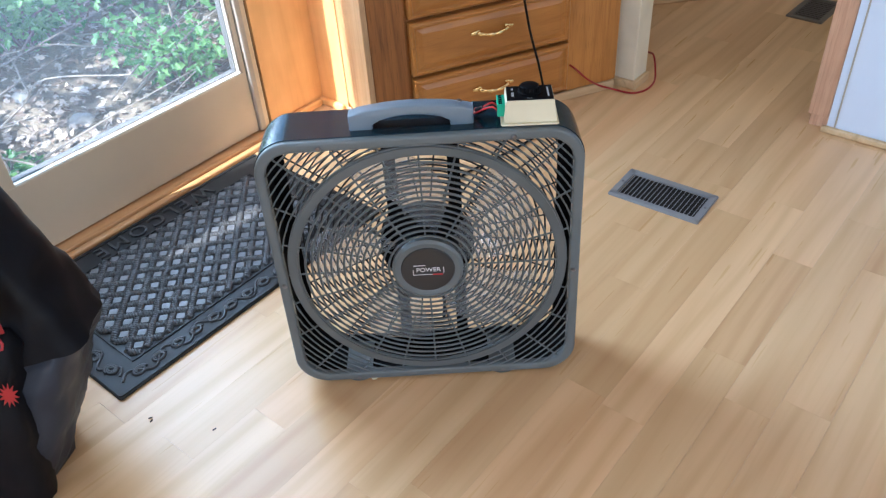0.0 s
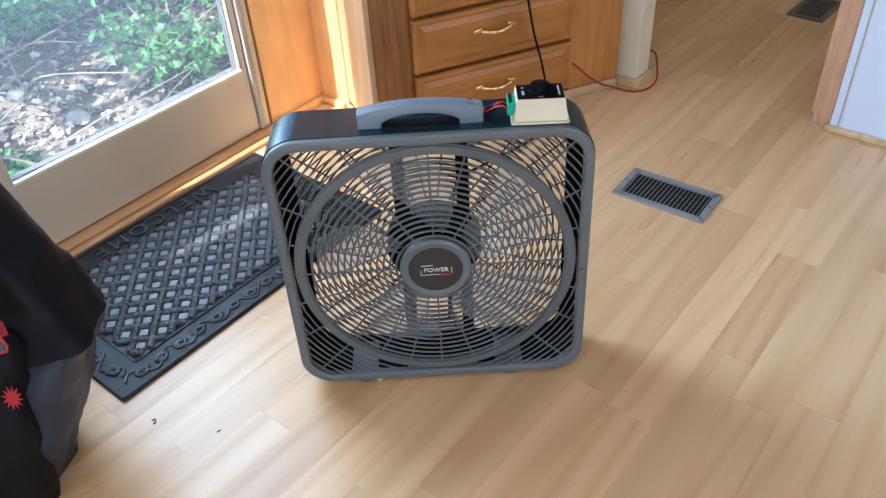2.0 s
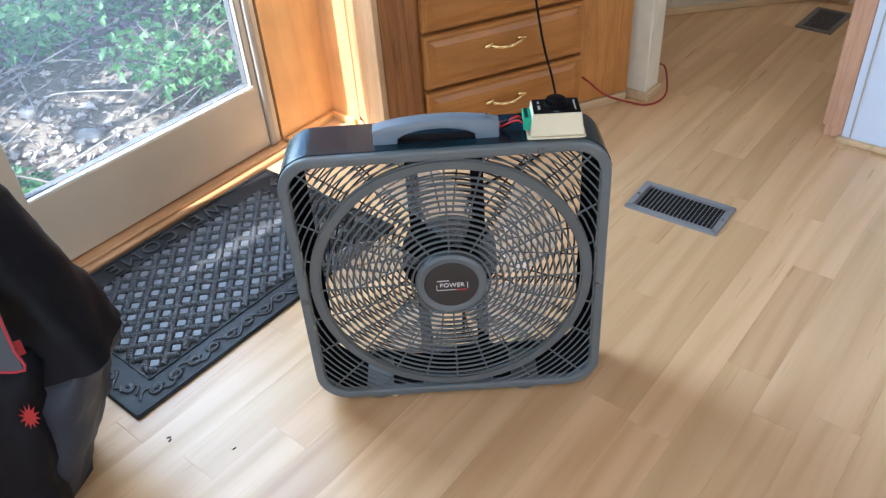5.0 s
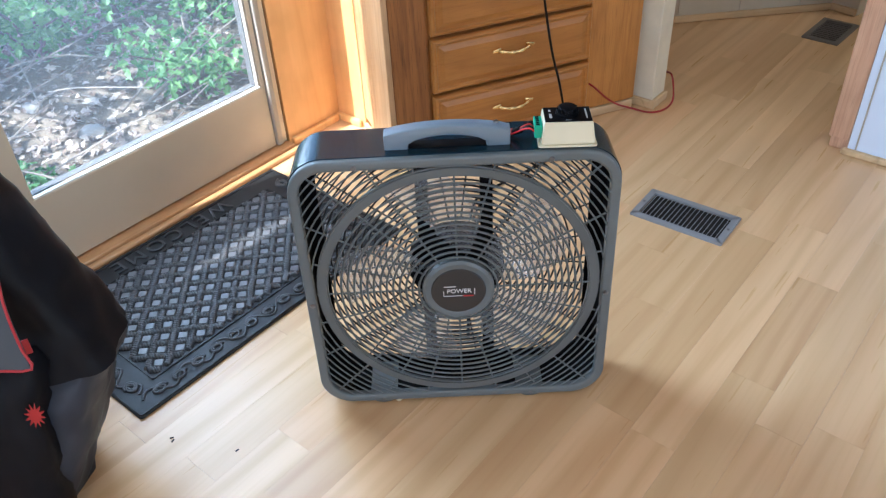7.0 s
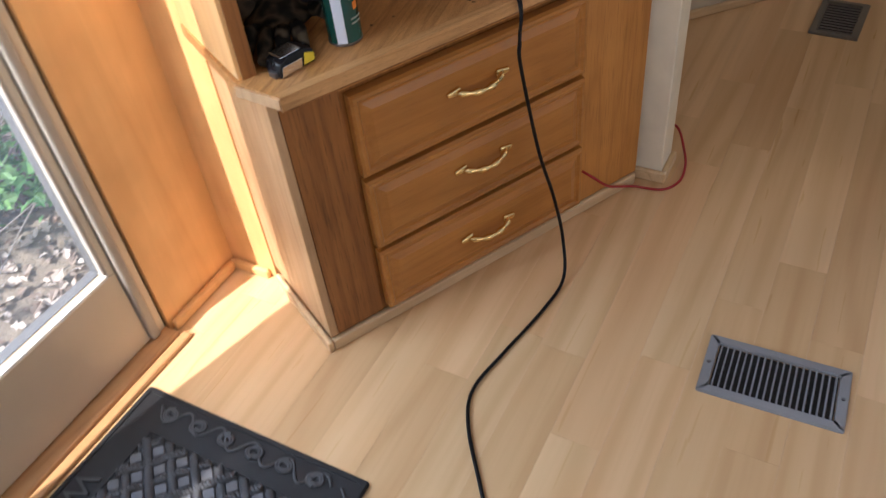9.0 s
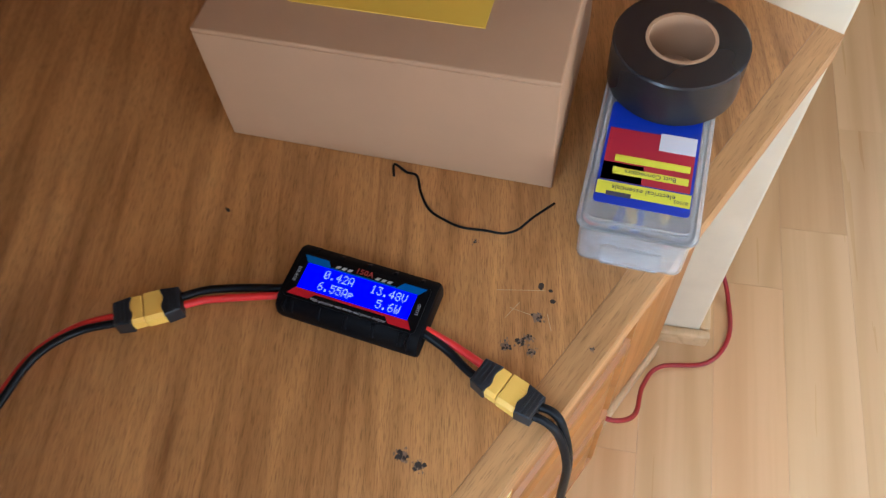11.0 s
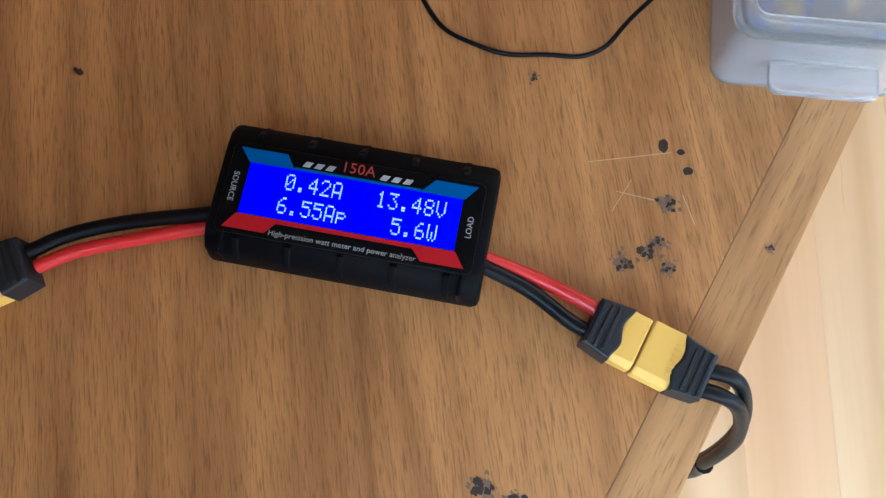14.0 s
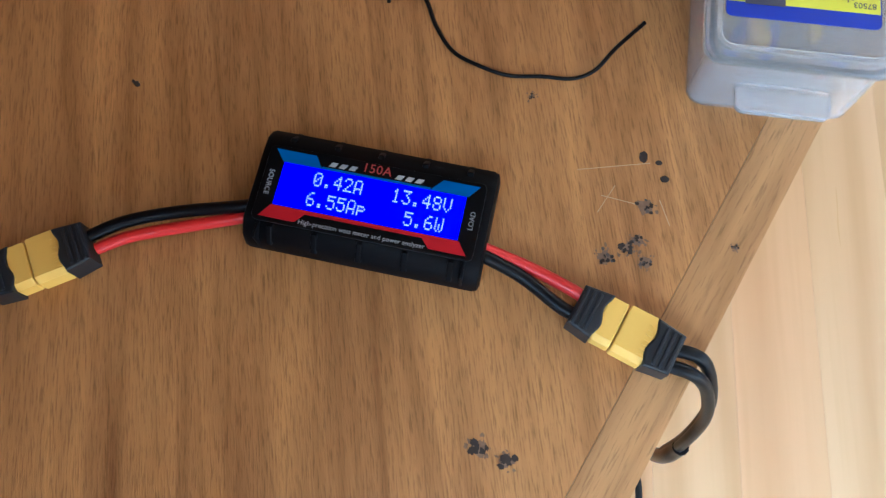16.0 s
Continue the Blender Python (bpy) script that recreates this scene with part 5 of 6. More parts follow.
def build_tape_measure():
    tm = thing("tape_measure", CAB @ pose(0.062, 0.026, TOP, 0, 0, 12), "chrome and black tape measure with a yellow side", "tape measure")
    bm = prism([(-0.032, 0.0), (0.030, 0.0), (0.034, 0.008), (0.031, 0.020), (0.018, 0.028), (-0.014, 0.028), (-0.028, 0.022), (-0.033, 0.010)], -0.022, 0.014, 0.004)
    smooth(part("case", moved(bm, UPRIGHT), plastic("measure_black", (0.006, 0.006, 0.007), 0.3, 0.3, 400, 0.0), tm), 35)
    part("chrome_plate", moved(prism([(-0.030, 0.002), (0.006, 0.002), (0.008, 0.017), (-0.027, 0.017)], 0.0138, 0.0155, 0.0005), UPRIGHT), mat("chrome", (0.85, 0.89, 0.93), 0.15, 1.0), tm, "chrome plate")
    part("chrome_top", box(-0.024, 0.012, -0.010, 0.018, 0.0275, 0.0292, 0.0008), bpy.data.materials["chrome"], tm, "chrome top plate")
    part("yellow_side", moved(prism([(0.010, 0.004), (0.029, 0.004), (0.030, 0.016), (0.014, 0.022)], 0.0138, 0.0152, 0.0005), UPRIGHT), mat("measure_yellow", (0.70, 0.55, 0.04), 0.35), tm, "yellow side")
    part("blade_hook", box(-0.038, -0.032, -0.008, 0.008, 0.001, 0.010, 0.0008), STEEL, tm, "steel hook")


def lump(name, m, size, seed, material, label, category, rough=0.35, subdiv=3):
    bm = bmesh.new()
    bmesh.ops.create_icosphere(bm, subdivisions=subdiv, radius=1.0)
    for v in bm.verts:
        n = noise.noise(v.co * 1.7 + Vector((seed, seed * 2, 0)))
        n2 = noise.noise(v.co * 4.0 + Vector((seed * 3, 0, seed)))
        v.co *= 1 + rough * n + 0.12 * n2
        v.co = Vector((v.co.x * size[0], v.co.y * size[1], max(-size[2] * 0.62, v.co.z * size[2])))
    low = min(v.co.z for v in bm.verts)
    for v in bm.verts:
        v.co.z -= low
    return smooth(solid(name, bm, material, m, label, category), 70)


def camo(name):
    m = mat(name, (0.03, 0.025, 0.02), 0.85, 0.0, 0.15)
    v, _ = coords(m)
    n = noise_tex(m, v, 22.0, 2.0, 0.4)
    wire(m, ramp(m, n, [(0.38, (0.004, 0.004, 0.003)), (0.46, (0.050, 0.034, 0.020)), (0.54, (0.010, 0.009, 0.007)), (0.60, (0.004, 0.003, 0.003)), (0.66, (0.085, 0.066, 0.044))]), bsdf(m).inputs["Base Color"])
    bump(m, noise_tex(m, v, 700.0, 2.0), 0.3, 0.001)
    return m


def build_clutter():
    cloth = camo("camouflage_cloth")
    glove = thing("work_glove", CAB @ pose(0.085, 0.125, TOP, 0, 0, -30), "dark camouflage work glove lying on the counter", "glove")
    for k, (x, y, a, ln) in enumerate(((-0.03, -0.045, -100, 0.06), (-0.008, -0.055, -92, 0.07), (0.014, -0.055, -86, 0.068), (0.034, -0.045, -78, 0.055), (0.055, 0.0, -30, 0.055))):
        dx, dy = math.cos(radians(a)), math.sin(radians(a))
        pts = curve_points([(x, y + 0.03, 0.022), (x + dx * ln * 0.3, y + 0.03 + dy * ln * 0.3, 0.026), (x + dx * ln * 0.7, y + 0.03 + dy * ln * 0.7, 0.018), (x + dx * ln, y + 0.03 + dy * ln, 0.012)], 4)
        smooth(part("finger", tube(pts, [0.0125 - 0.004 * abs(i / (len(pts) - 1) - 0.4) for i in range(len(pts))], 10), cloth, glove), 80)
    palm = bmesh.new()
    bmesh.ops.create_icosphere(palm, subdivisions=3, radius=1.0)
    for v in palm.verts:
        v.co *= 1 + 0.18 * noise.noise(v.co * 2.5)
        v.co = Vector((v.co.x * 0.052, v.co.y * 0.062 + 0.03, 0.022 + v.co.z * 0.022))
    smooth(part("palm", palm, cloth, glove), 70)
    jacket = thing("folded_jacket", CAB @ pose(0.075, 0.27, TOP, 0, 0, 10), "crumpled dark camouflage jacket piled on the counter", "jacket")
    for name, size, seed, spot in (("body", (0.075, 0.085, 0.135), 2.0, (0, 0, 0, 0)), ("collar", (0.055, 0.030, 0.030), 7.0, (0.0, -0.010, 0.150, 20))):
        piece = lump(name, pose(0, 0, 0), size, seed, cloth, "", "", 0.45, 4)
        piece.parent, piece.matrix_local = jacket, pose(*spot[:3], 0, 0, spot[3])
    for side in (-1, 1):
        line = curve_points([(side * 0.050, -0.02, 0.135), (side * 0.066, -0.055, 0.09), (side * 0.045, -0.085, 0.045), (side * 0.010, -0.092, 0.022)], 5)
        smooth(part("sleeve", tube(line, [0.028 - 0.008 * i / (len(line) - 1) + 0.003 * math.sin(i * 1.7) for i in range(len(line))], 14), cloth, jacket), 80)
    lump("dark_pouch", CAB @ pose(0.155, 0.185, TOP, 0, 0, 30), (0.05, 0.04, 0.045), 5.0, plastic("pouch_black", (0.004, 0.004, 0.008), 0.6, 0.15, 400, 0.0), "small dark blue pouch beside the glove", "pouch", 0.4, 3)
    jar = thing("paint_tub", CAB @ pose(0.175, 0.30, TOP, 0, 0, 0), "white plastic tub with a blue band", "tub")
    white = plastic("tub_white", (0.50, 0.48, 0.44), 0.45)
    smooth(part("body", lathe([(0.0, 0.0), (0.040, 0.0), (0.042, 0.004), (0.046, 0.115), (0.0, 0.115)], 36), white, jar), 40)
    smooth(part("lid", lathe([(0.049, 0.1155), (0.050, 0.118), (0.050, 0.130), (0.046, 0.133), (0.0, 0.133)], 36), white, jar, "white lid"), 40)
    smooth(part("blue_band", lathe([(0.0455, 0.078), (0.0466, 0.108)], 36), mat("tub_blue", (0.012, 0.06, 0.30), 0.4), jar, "blue printed band"), 40)
    bottle = thing("small_bottle", CAB @ pose(0.222, 0.262, TOP), "small blue-capped bottle beside the tub", "bottle")
    smooth(part("body", lathe([(0.0, 0.0), (0.014, 0.0), (0.015, 0.003), (0.015, 0.045), (0.008, 0.055)], 20), plastic("bottle_grey", (0.10, 0.13, 0.22), 0.35), bottle), 40)
    smooth(part("cap", lathe([(0.0095, 0.052), (0.0095, 0.068), (0.0, 0.069)], 20), plastic("bottle_blue", (0.02, 0.07, 0.25), 0.35), bottle, "blue cap"), 40)


build_carton()
build_pale_box()
build_black_case()
build_organizer()
build_can()
build_tape_measure()
build_clutter()


# fine scratches by the screw holes
PALE_SCRATCH = painted("bare_scratch", (0.62, 0.45, 0.28), 0.6, 0.2, 200)
for x, y, a, ln in ((0.6900, 2.5900, -31, 0.026), (0.6850, 2.5770, -52, 0.018), (0.6800, 2.5820, 20, 0.012), (0.6930, 2.5660, 70, 0.010)):
    solid("scratch", moved(box(-ln / 2, ln / 2, -0.00012, 0.00012, -0.0004, 0.00008), pose(0, 0, 0, 0, 0, a)), PALE_SCRATCH, pose(x, y, TOP), "fine pale scratch in the counter", "mark")


# ---- the black bag beside the mat ----
def bag_loft(sections, a0, a1, steps, seed, close=True):
    """A soft body through cross-sections (z, left, right, front, back)."""
    bm = bmesh.new()
    rings = []
    for z, xl, xr, yf, yb in sections:
        ring = []
        for k in range(steps + 1):
            a = radians(a0 + (a1 - a0) * k / steps)
            cs, sn = math.cos(a), math.sin(a)
            e = 0.55
            x = (xl + xr) / 2 + (xr - xl) / 2 * math.copysign(abs(cs) ** e, cs)
            y = (yf + yb) / 2 + (yb - yf) / 2 * math.copysign(abs(sn) ** e, sn)
            f = 0.014 * noise.noise(Vector((x * 11, y * 11, z * 6 + seed))) + 0.013 * noise.noise(Vector((x * 20 + z * 14, y * 20, z * 22 + seed))) + 0.004 * noise.noise(Vector((x * 50, y * 50 + z * 30, z * 40 + seed)))
            ring.append(bm.verts.new((x + f * cs, y + f * sn, z)))
        rings.append(ring)
    for p, q in zip(rings, rings[1:]):
        for k in range(steps):
            bm.faces.new((p[k], p[k + 1], q[k + 1], q[k]))
    if close:
        bm.faces.new(rings[0][::-1])
        bm.faces.new(rings[-1])
    bmesh.ops.remove_doubles(bm, verts=bm.verts[:], dist=1e-5)
    bmesh.ops.recalc_face_normals(bm, faces=bm.faces[:])
    return bm


def between(keys, n):
    out = []
    for i in range(n + 1):
        z = keys[0][0] + (keys[-1][0] - keys[0][0]) * i / n
        for p, q in zip(keys, keys[1:]):
            if p[0] <= z <= q[0] + 1e-9:
                f = (z - p[0]) / (q[0] - p[0])
                out.append(tuple(a + (b - a) * f for a, b in zip(p, q)))
                break
    return out


EMBLEM = plastic("emblem_red", (0.33, 0.018, 0.016), 0.6, 0.3)


def build_bag():
    bag = thing("soft_bag", pose(0, 0, 0), "tall black nylon bag with slate side panel and red piping", "bag")
    low = between([(0.0, -0.47, -0.245, 1.24, 1.47), (0.14, -0.47, -0.182, 1.29, 1.51), (0.277, -0.47, -0.128, 1.335, 1.54)], 14)
    high = between([(0.277, -0.47, -0.128, 1.335, 1.54), (0.34, -0.47, -0.146, 1.345, 1.535), (0.50, -0.47, -0.212, 1.37, 1.53), (0.62, -0.48, -0.268, 1.385, 1.53), (0.74, -0.50, -0.325, 1.40, 1.52), (0.79, -0.49, -0.37, 1.42, 1.50)], 24)
    smooth(part("lower_panel", bag_loft(low, 0, 360, 72, 1.0), CLOTH_LIT, bag, "slate nylon panel with window light put into its colour"), 70)
    smooth(part("upper_body", bag_loft(high, 0, 360, 72, 1.0), CLOTH, bag, "black nylon upper body"), 70)
    pts = [(xr - 0.035, yf - 0.004 + 0.02, z) for z, xl, xr, yf, yb in high[12:]]
    smooth(part("piping", tube(curve_points(pts, 3), 0.0032, 8), RED_TRIM, bag, "red piping"), 80)
    # front pocket with flap
    pocket = between([(0.02, -0.44, -0.228, 1.225, 1.33), (0.18, -0.45, -0.212, 1.255, 1.35), (0.33, -0.46, -0.200, 1.30, 1.37), (0.345, -0.45, -0.215, 1.32, 1.37)], 12)
    smooth(part("front_pocket", bag_loft(pocket, 0, 360, 56, 4.0), CLOTH, bag, "black front pocket"), 70)
    flap = bmesh.new()
    rows = []
    for i in range(9):
        f = 0.42 + 0.58 * i / 8
        z = 0.565 - 0.165 * f
        y = 1.362 - 0.085 * f * f - 0.012
        half = 0.10 + (0.02 if i < 6 else 0.06 * (i - 5) / 3)
        right = -0.190 + 0.030 * (i / 8) ** 2 - 0.01 * math.sin(f * 3)
        rows.append([(right - 2 * half * (1 - k / 6), y - 0.006 * math.sin(math.pi * k / 6), z - (0.012 * k / 6 if i == 8 else 0)) for k in range(7)])
    grids = [[[flap.verts.new((x, y + s, z)) for x, y, z in row] for row in rows] for s in (-0.003, 0.003)]
    for g in grids:
        for i in range(8):
            for k in range(6):
                flap.faces.new((g[i][k], g[i][k + 1], g[i + 1][k + 1], g[i + 1][k]))
    edge = [(0, k) for k in range(7)] + [(i, 6) for i in range(1, 9)] + [(8, k) for k in range(5, -1, -1)] + [(i, 0) for i in range(7, 0, -1)]
    for (i, k), (p, q) in zip(edge, edge[1:] + edge[:1]):
        flap.faces.new((grids[0][i][k], grids[0][p][q], grids[1][p][q], grids[1][i][k]))
    bmesh.ops.recalc_face_normals(flap, faces=flap.faces[:])
    smooth(part("flap", flap, CAP_GREY, bag, "grey cloth flap"), 60)
    rim = [rows[i][6] for i in range(9)] + [rows[8][k] for k in range(5, -1, -1)]
    smooth(part("flap_piping", tube(curve_points([(x, y - 0.002, z) for x, y, z in rim], 3), 0.0022, 8), RED_TRIM, bag, "red piping"), 80)
    # red spiky emblem
    pts = []
    for k in range(24):
        r = 0.018 if k % 2 == 0 else 0.009
        pts.append((r * 0.75 * math.cos(2 * math.pi * k / 24), r * 1.25 * math.sin(2 * math.pi * k / 24)))
    part("emblem", moved(prism(pts, 0.0, 0.0025), pose(-0.196, 1.268, 0.285, 78, 0, 40)), EMBLEM, bag, "red sunburst emblem")
    part("red_tab", moved(box(-0.009, 0.009, -0.002, 0.002, -0.012, 0.012, 0.001), pose(-0.186, 1.300, 0.395, -10, 0, 30)), RED_TRIM, bag, "red tab")


build_bag()

# crumbs on the floor
for x, y, a in ((-0.112, 1.452, 20), (-0.108, 1.445, 70), (0.02, 1.42, 40)):
    solid("crumb", box(-0.004, 0.004, -0.0015, 0.0015, 0.0, 0.0015, 0.0006), DARK_MARK, pose(x, y, 0.0, 0, 0, a), "small dark crumb on the laminate floor", "crumb")


# ---- outdoors ----
def earth():
    m = mat("forest_floor", (0.2, 0.15, 0.1), 0.9)
    v, _ = coords(m)
    a, b = noise_tex(m, v, 1.3, 5.0, 0.6), noise_tex(m, v, 26.0, 5.0, 0.65)
    wire(m, mixed(m, a, (0.10, 0.075, 0.05), (0.26, 0.21, 0.15)), bsdf(m).inputs["Base Color"])
    col = mixed(m, b, (0.08, 0.06, 0.045), (0.42, 0.36, 0.28))
    wire(m, mixed(m, 0.55, mixed(m, a, (0.10, 0.075, 0.05), (0.26, 0.21, 0.15)), col), bsdf(m).inputs["Base Color"])
    bump(m, b, 0.8, 0.02)
    return m


def leafy(name, dark, light, through=0.35):
    m = mat(name, light, 0.5)
    g = node(m, "ShaderNodeNewGeometry")
    wire(m, ramp(m, g.outputs["Random Per Island"], [(0.0, dark), (1.0, light)]), bsdf(m).inputs["Base Color"])
    t = node(m, "ShaderNodeBsdfTranslucent")
    wire(m, ramp(m, g.outputs["Random Per Island"], [(0.0, tuple(c * 1.4 for c in dark)), (1.0, tuple(c * 1.5 for c in light))]), t.inputs["Color"])
    mix = node(m, "ShaderNodeMixShader")
    mix.inputs[0].default_value = through
    wire(m, bsdf(m).outputs[0], mix.inputs[1])
    wire(m, t.outputs[0], mix.inputs[2])
    wire(m, mix.outputs[0], m.node_tree.nodes["Material Output"].inputs["Surface"])
    return m


EARTH, LEAF = earth(), leafy("green_leaf", (0.045, 0.15, 0.040), (0.22, 0.42, 0.14))
LITTER = leafy("dry_leaf", (0.15, 0.09, 0.055), (0.66, 0.58, 0.50), 0.1)
BARK = painted("grey_bark", (0.20, 0.17, 0.14), 0.9, 0.3, 40, 0.6)
TWIG = painted("pale_twig", (0.34, 0.30, 0.26), 0.9, 0.2, 40, 0.4)


def ground_z(u, w):
    out = max(0.0, w - 1.9)
    z = -0.42 + 0.16 * min(out, 6.0) + 0.05 * min(max(0, u - 2.0), 4) * min(1, out)
    if out > 0:
        z += 0.06 * noise.noise(Vector((u * 0.9, w * 0.9, 0))) * min(1, out)
    return z


def build_ground():
    us = sorted(set([-60, -40, -25, -15, -10, -7, -5] + [-4 + 0.25 * k for k in range(49)] + [9, 11, 15, 25, 40, 60]))
    ws = sorted(set([-60, -40, -20, -10, -5, 0] + [1.9 + 0.25 * k for k in range(30)] + [10, 12, 16, 25, 40, 60]))
    verts = [(u, w, ground_z(u, w)) for w in ws for u in us]
    n = len(us)
    faces = [(j * n + i, j * n + i + 1, (j + 1) * n + i + 1, (j + 1) * n + i) for j in range(len(ws) - 1) for i in range(n - 1)]
    me = bpy.data.meshes.new("ground")
    me.from_pydata(verts, [], faces)
    me.materials.append(EARTH)
    ob = new("ground", me)
    ob.matrix_world = HOUSE
    smooth(ob, 80)
    tagged(ob, "sloping woodland earth strewn with dry leaves", "ground", "", "structure")


def leaf_cloud(name, spots, size, material, m, rnd, tilt=70):
    """Many small folded leaves, each a few faces."""
    verts, faces = [], []
    for p in spots:
        s = size * rnd.uniform(0.6, 1.4)
        turn = Euler((radians(rnd.uniform(-tilt, tilt)), radians(rnd.uniform(-tilt, tilt)), rnd.uniform(0, 6.28))).to_matrix()
        base = len(verts)
        shape = [(0, 0, 0), (0.30, 0.28, 0.10), (0.18, 0.55, 0.06), (0.42, 0.62, 0.12), (0.14, 0.78, 0.05), (0, 1.05, -0.08), (-0.14, 0.78, 0.05), (-0.42, 0.62, 0.12), (-0.18, 0.55, 0.06), (-0.30, 0.28, 0.10), (0, 0.5, -0.02)]
        for q in shape:
            verts.append(tuple(Vector(p) + turn @ (Vector(q) * s)))
        for k in range(10):
            faces.append((base + 10, base + k, base + (k + 1) % 10))
    me = bpy.data.meshes.new(name)
    me.from_pydata(verts, [], faces)
    me.materials.append(material)
    ob = new(name, me)
    ob.matrix_world = m
    return ob


def build_litter():
    rnd = random.Random(7)
    spots = []
    for _ in range(17000):
        u, w = rnd.uniform(0.2, 4.6), 1.85 + 3.4 * rnd.random() ** 1.2
        spots.append((u, w, ground_z(u, w) + 0.012))
    ob = leaf_cloud("leaf_litter", spots, 0.034, LITTER, HOUSE, rnd, tilt=35)
    tagged(ob, "pale dry leaves and litter on the woodland ground", "leaf litter", "", "stuff")
    bm = bmesh.new()
    for _ in range(110):
        u, w = rnd.uniform(0.6, 3.6), rnd.uniform(2.3, 4.6)
        a, ln = rnd.uniform(0, 6.28), rnd.uniform(0.25, 0.9)
        z = ground_z(u, w) + 0.02
        lift = rnd.uniform(0.0, 0.5)
        pts = curve_points([(u, w, z), (u + ln * 0.4 * math.cos(a), w + ln * 0.4 * math.sin(a), z + lift * ln * 0.5 + rnd.uniform(0, 0.06)), (u + ln * math.cos(a + 0.2), w + ln * math.sin(a + 0.2), z + lift * ln)], 4)
        own = bmesh.new()
        tube(pts, [0.005 - 0.0036 * i / (len(pts) - 1) for i in range(len(pts))], 5, bm=own)
        joined(bm, own)
    solid("fallen_twigs", bm, TWIG, HOUSE, "pale dead twigs tangled over the ground", "twigs", "", "stuff")


def build_shrub(u, w, height, spread, leaves, seed, size=0.05):
    rnd = random.Random(seed)
    z0 = ground_z(u, w)
    bush = thing("shrub", HOUSE @ pose(u, w, z0 - 0.02), "green leafy woodland shrub with thin stems", "shrub", "shrubs outside the door")
    spots = []
    for k in range(9):
        a, tip = 2 * math.pi * k / 9 + rnd.uniform(-0.4, 0.4), rnd.uniform(0.6, 1.0)
        end = (spread * tip * math.cos(a), spread * tip * math.sin(a), height * rnd.uniform(0.55, 1.0))
        pts = curve_points([(0.02 * math.cos(a), 0.02 * math.sin(a), 0.0), (end[0] * 0.35, end[1] * 0.35, end[2] * 0.6), end], 5)
        part("stem", tube(pts, [0.011 - 0.008 * i / (len(pts) - 1) for i in range(len(pts))], 6), BARK, bush)
        for _ in range(leaves // 9):
            f = rnd.uniform(0.3, 1.05)
            c = pts[min(len(pts) - 1, int(f * (len(pts) - 1)))]
            spots.append((c[0] + rnd.gauss(0, spread * 0.20), c[1] + rnd.gauss(0, spread * 0.20), max(0.03, c[2] + rnd.gauss(0, height * 0.10))))
    crown = leaf_cloud("foliage", spots, size, LEAF, Matrix.Identity(4), rnd, tilt=55)
    crown.parent = bush
    tagged(crown, "lobed green leaves")


def build_shade_tree(u, w, height, crown, seed):
    rnd = random.Random(seed)
    z0 = ground_z(u, w)
    tree = thing("tree", HOUSE @ pose(u, w, z0 - 0.03), "unseen woodland tree added to dapple the ground with shade", "tree", "trees outside the door")
    trunk = curve_points([(0, 0, 0), (0.06, 0.03, height * 0.4), (-0.03, 0.05, height)], 6)
    part("trunk", tube(trunk, [0.09 - 0.06 * i / (len(trunk) - 1) for i in range(len(trunk))], 10), BARK, tree)
    spots = []
    for k in range(12):
        a = 2.4 * k
        z = height * rnd.uniform(0.55, 0.95)
        end = (crown * rnd.uniform(0.5, 1) * math.cos(a), crown * rnd.uniform(0.5, 1) * math.sin(a), z + rnd.uniform(0.1, 0.7))
        pts = curve_points([(0.0, 0.03, z), (end[0] * 0.5, end[1] * 0.5, z + 0.2), end], 4)
        part("limb", tube(pts, [0.03 - 0.022 * i / (len(pts) - 1) for i in range(len(pts))], 6), BARK, tree)
        for _ in range(26):
            c = pts[rnd.randrange(2, len(pts))]
            spots.append((c[0] + rnd.gauss(0, 0.26), c[1] + rnd.gauss(0, 0.26), c[2] + rnd.gauss(0, 0.2)))
    ob = leaf_cloud("crown", spots, 0.13, LEAF, Matrix.Identity(4), rnd, tilt=60)
    ob.parent = tree


build_ground()
build_litter()
for k, (u, w, h, s, n) in enumerate(((2.30, 2.62, 0.34, 0.30, 150), (2.75, 3.05, 0.48, 0.40, 320), (2.45, 3.35, 0.42, 0.36, 300), (2.05, 3.35, 0.40, 0.34, 260), (3.2, 3.5, 0.6, 0.5, 320), (2.4, 3.95, 0.5, 0.5, 320), (1.55, 3.75, 0.34, 0.30, 170), (1.30, 2.75, 0.16, 0.20, 60), (1.9, 4.3, 0.5, 0.45, 260), (1.2, 4.2, 0.45, 0.4, 200), (1.50, 2.55, 0.10, 0.15, 36))):
    build_shrub(u, w, h, s, int(n * 3.2), 20 + k, 0.043)
# These trees stand out of view, added for their dappled shade.
for k, (u, w, h, c) in enumerate(((-1.3, 4.4, 3.8, 1.0), (0.1, 5.5, 4.2, 1.2), (-2.1, 3.7, 4.4, 0.8), (-0.6, 3.9, 3.9, 0.8))):
    build_shade_tree(u, w, h, c, 60 + k)
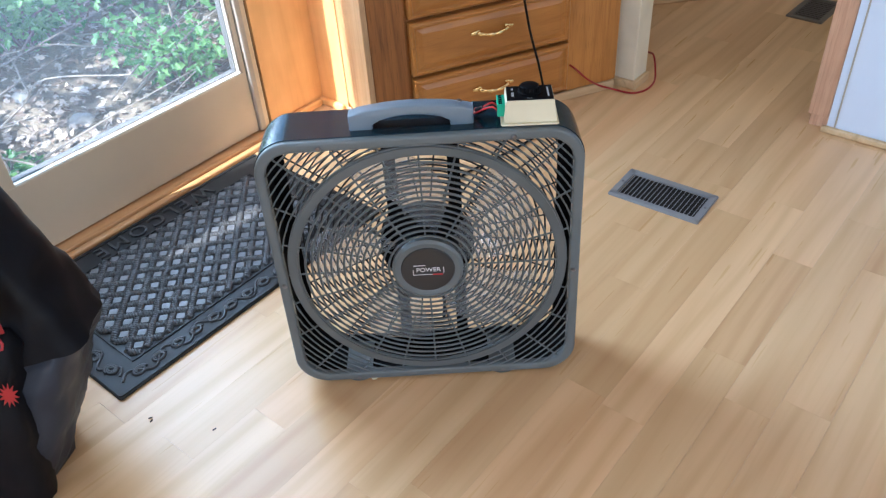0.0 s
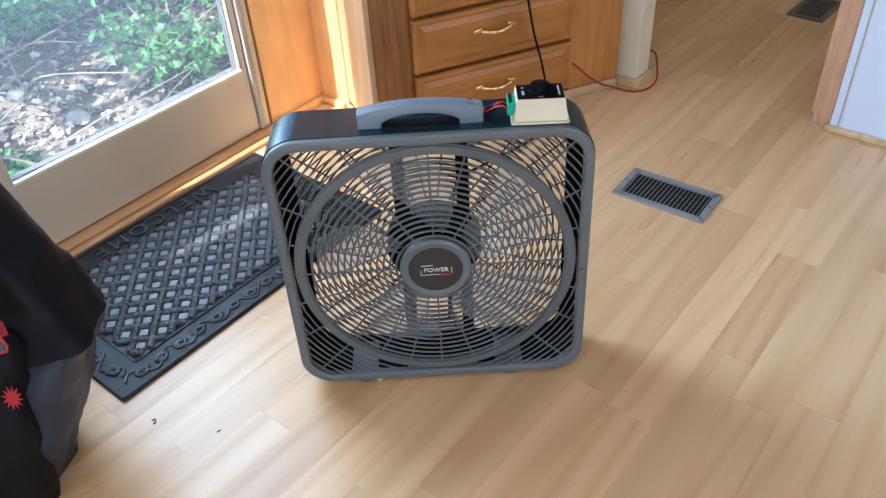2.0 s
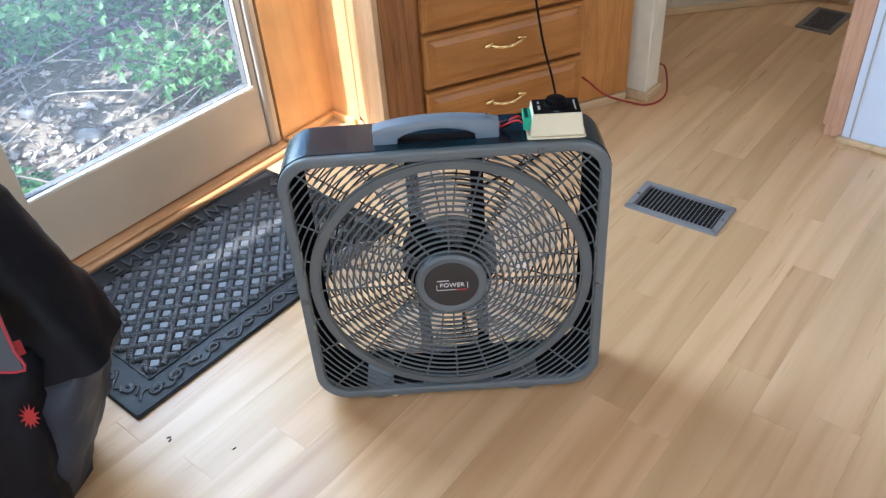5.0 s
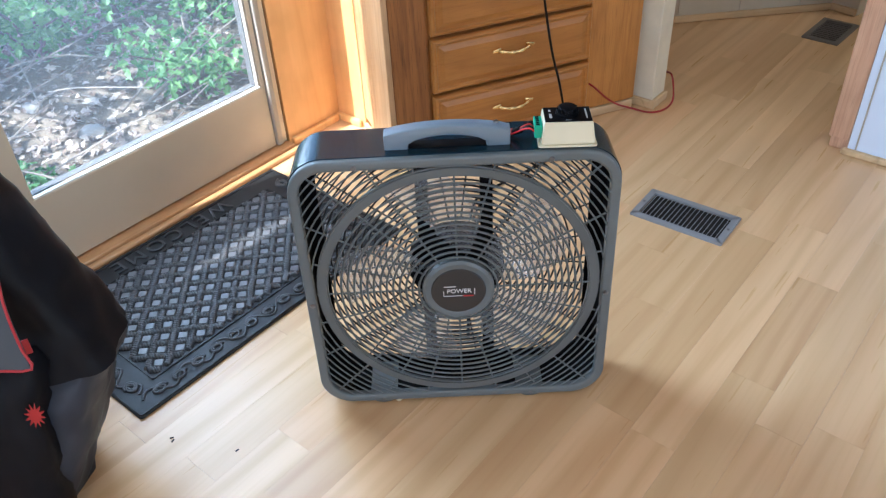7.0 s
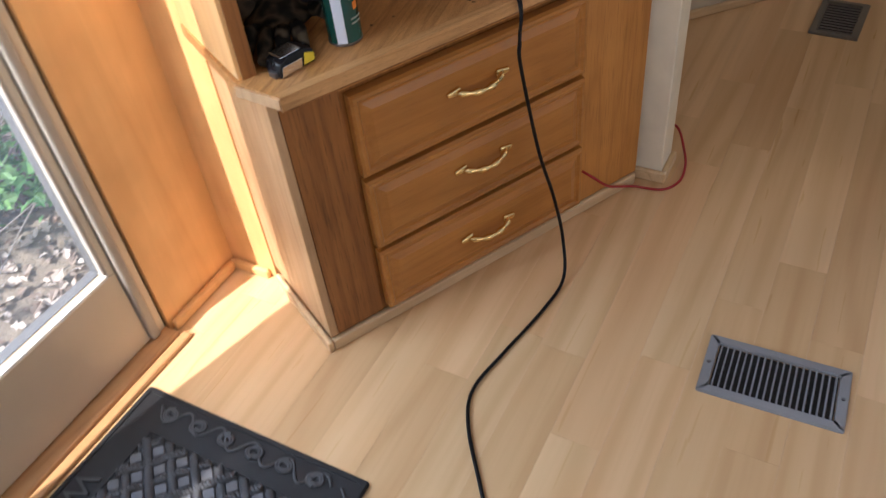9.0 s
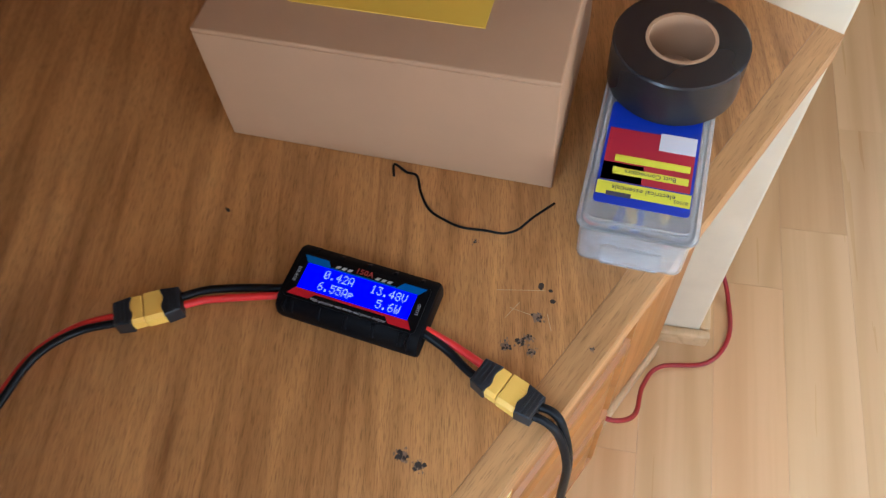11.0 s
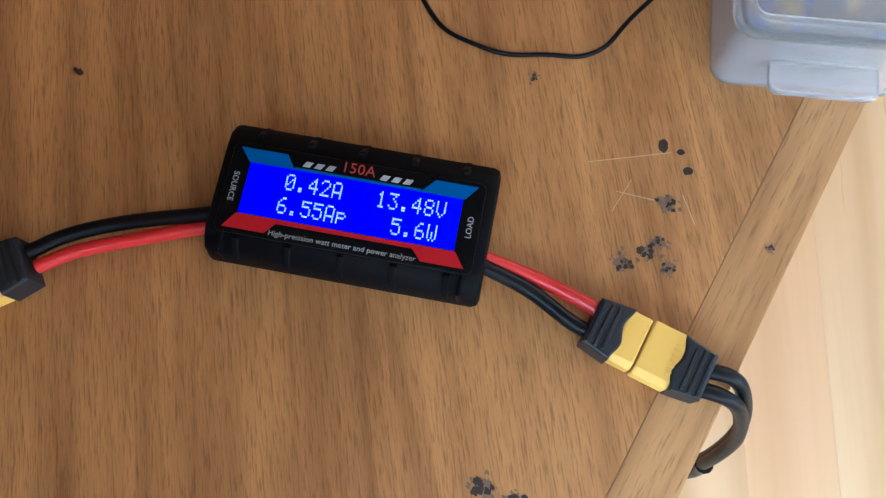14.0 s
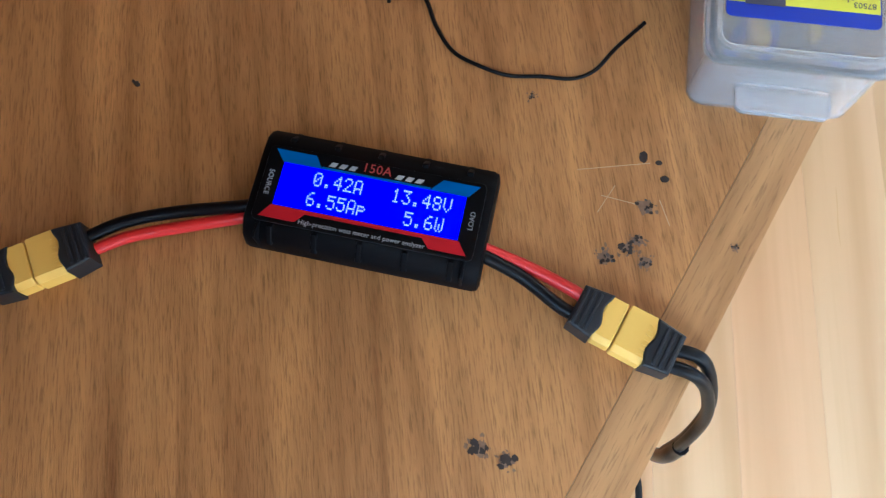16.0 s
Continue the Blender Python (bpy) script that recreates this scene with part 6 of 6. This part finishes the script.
for u, w, size, seed in ((1.80, 3.02, 0.07, 1.5), (1.98, 2.90, 0.06, 2.5), (1.86, 2.70, 0.08, 3.5), (1.69, 2.67, 0.05, 4.5)):
    lump("pale_stone", HOUSE @ pose(u, w, ground_z(u, w) - 0.03, 0, 0, 40 * seed), (size * 0.7, size * 0.55, size * 0.45), seed, painted("pale_stone", (0.42, 0.40, 0.36), 0.85, 0.15, 30, 0.5), "pale sunlit stone among the dry leaves", "stone", 0.3, 3)
trunk_pts = curve_points([(0.6, 5.2, ground_z(0.6, 5.2) - 0.05), (1.1, 4.6, ground_z(1.1, 4.6) + 0.5), (1.3, 4.0, ground_z(1.3, 4.0) + 1.3)], 6)
solid("leaning_branch", tube(trunk_pts, [0.06 - 0.03 * i / (len(trunk_pts) - 1) for i in range(len(trunk_pts))], 10), BARK, HOUSE, "grey leaning dead branch among the shrubs", "branch")


# ---- floor strips, each its own piece ----
def build_strips():
    rnd = random.Random(12)
    width, lengths = 0.088, (0.36, 0.46, 0.56, 0.68, 0.80)
    meshes = {}
    for ln in lengths:
        bm = box(0.00015, ln - 0.00015, 0.00012, width - 0.00012, -0.006, 0.0)
        me = bpy.data.meshes.new("floor_strip")
        bm.to_mesh(me)
        bm.free()
        me.materials.append(FLOOR)
        meshes[ln] = me
    verts, faces = [], []
    w = NORTH - width * 0.8
    while w > SOUTH:
        u = WEST - rnd.uniform(0, 0.5)
        while u < EAST:
            ln = rnd.choice(lengths)
            near = 0.72 < u + ln / 2 < 3.95 and -0.32 < w + width / 2 < 1.62
            if near:
                ob = new("floor_strip", meshes[ln])
                ob.parent = floor
                ob.matrix_local = pose(u, w, 0)
            else:
                b = len(verts)
                x0, x1, y0, y1 = max(WEST, u + 0.0002), min(EAST, u + ln - 0.0002), max(SOUTH, w + 0.0002), w + width - 0.0002
                verts += [(x0, y0, 0), (x1, y0, 0), (x1, y1, 0), (x0, y1, 0)]
                faces.append((b, b + 1, b + 2, b + 3))
            u += ln
        w -= width
    me = bpy.data.meshes.new("outer_strips")
    me.from_pydata(verts, [], faces)
    me.materials.append(FLOOR)
    ob = new("outer_strips", me)
    ob.parent = floor
    tagged(ob, "", "", "", "stuff")


build_strips()
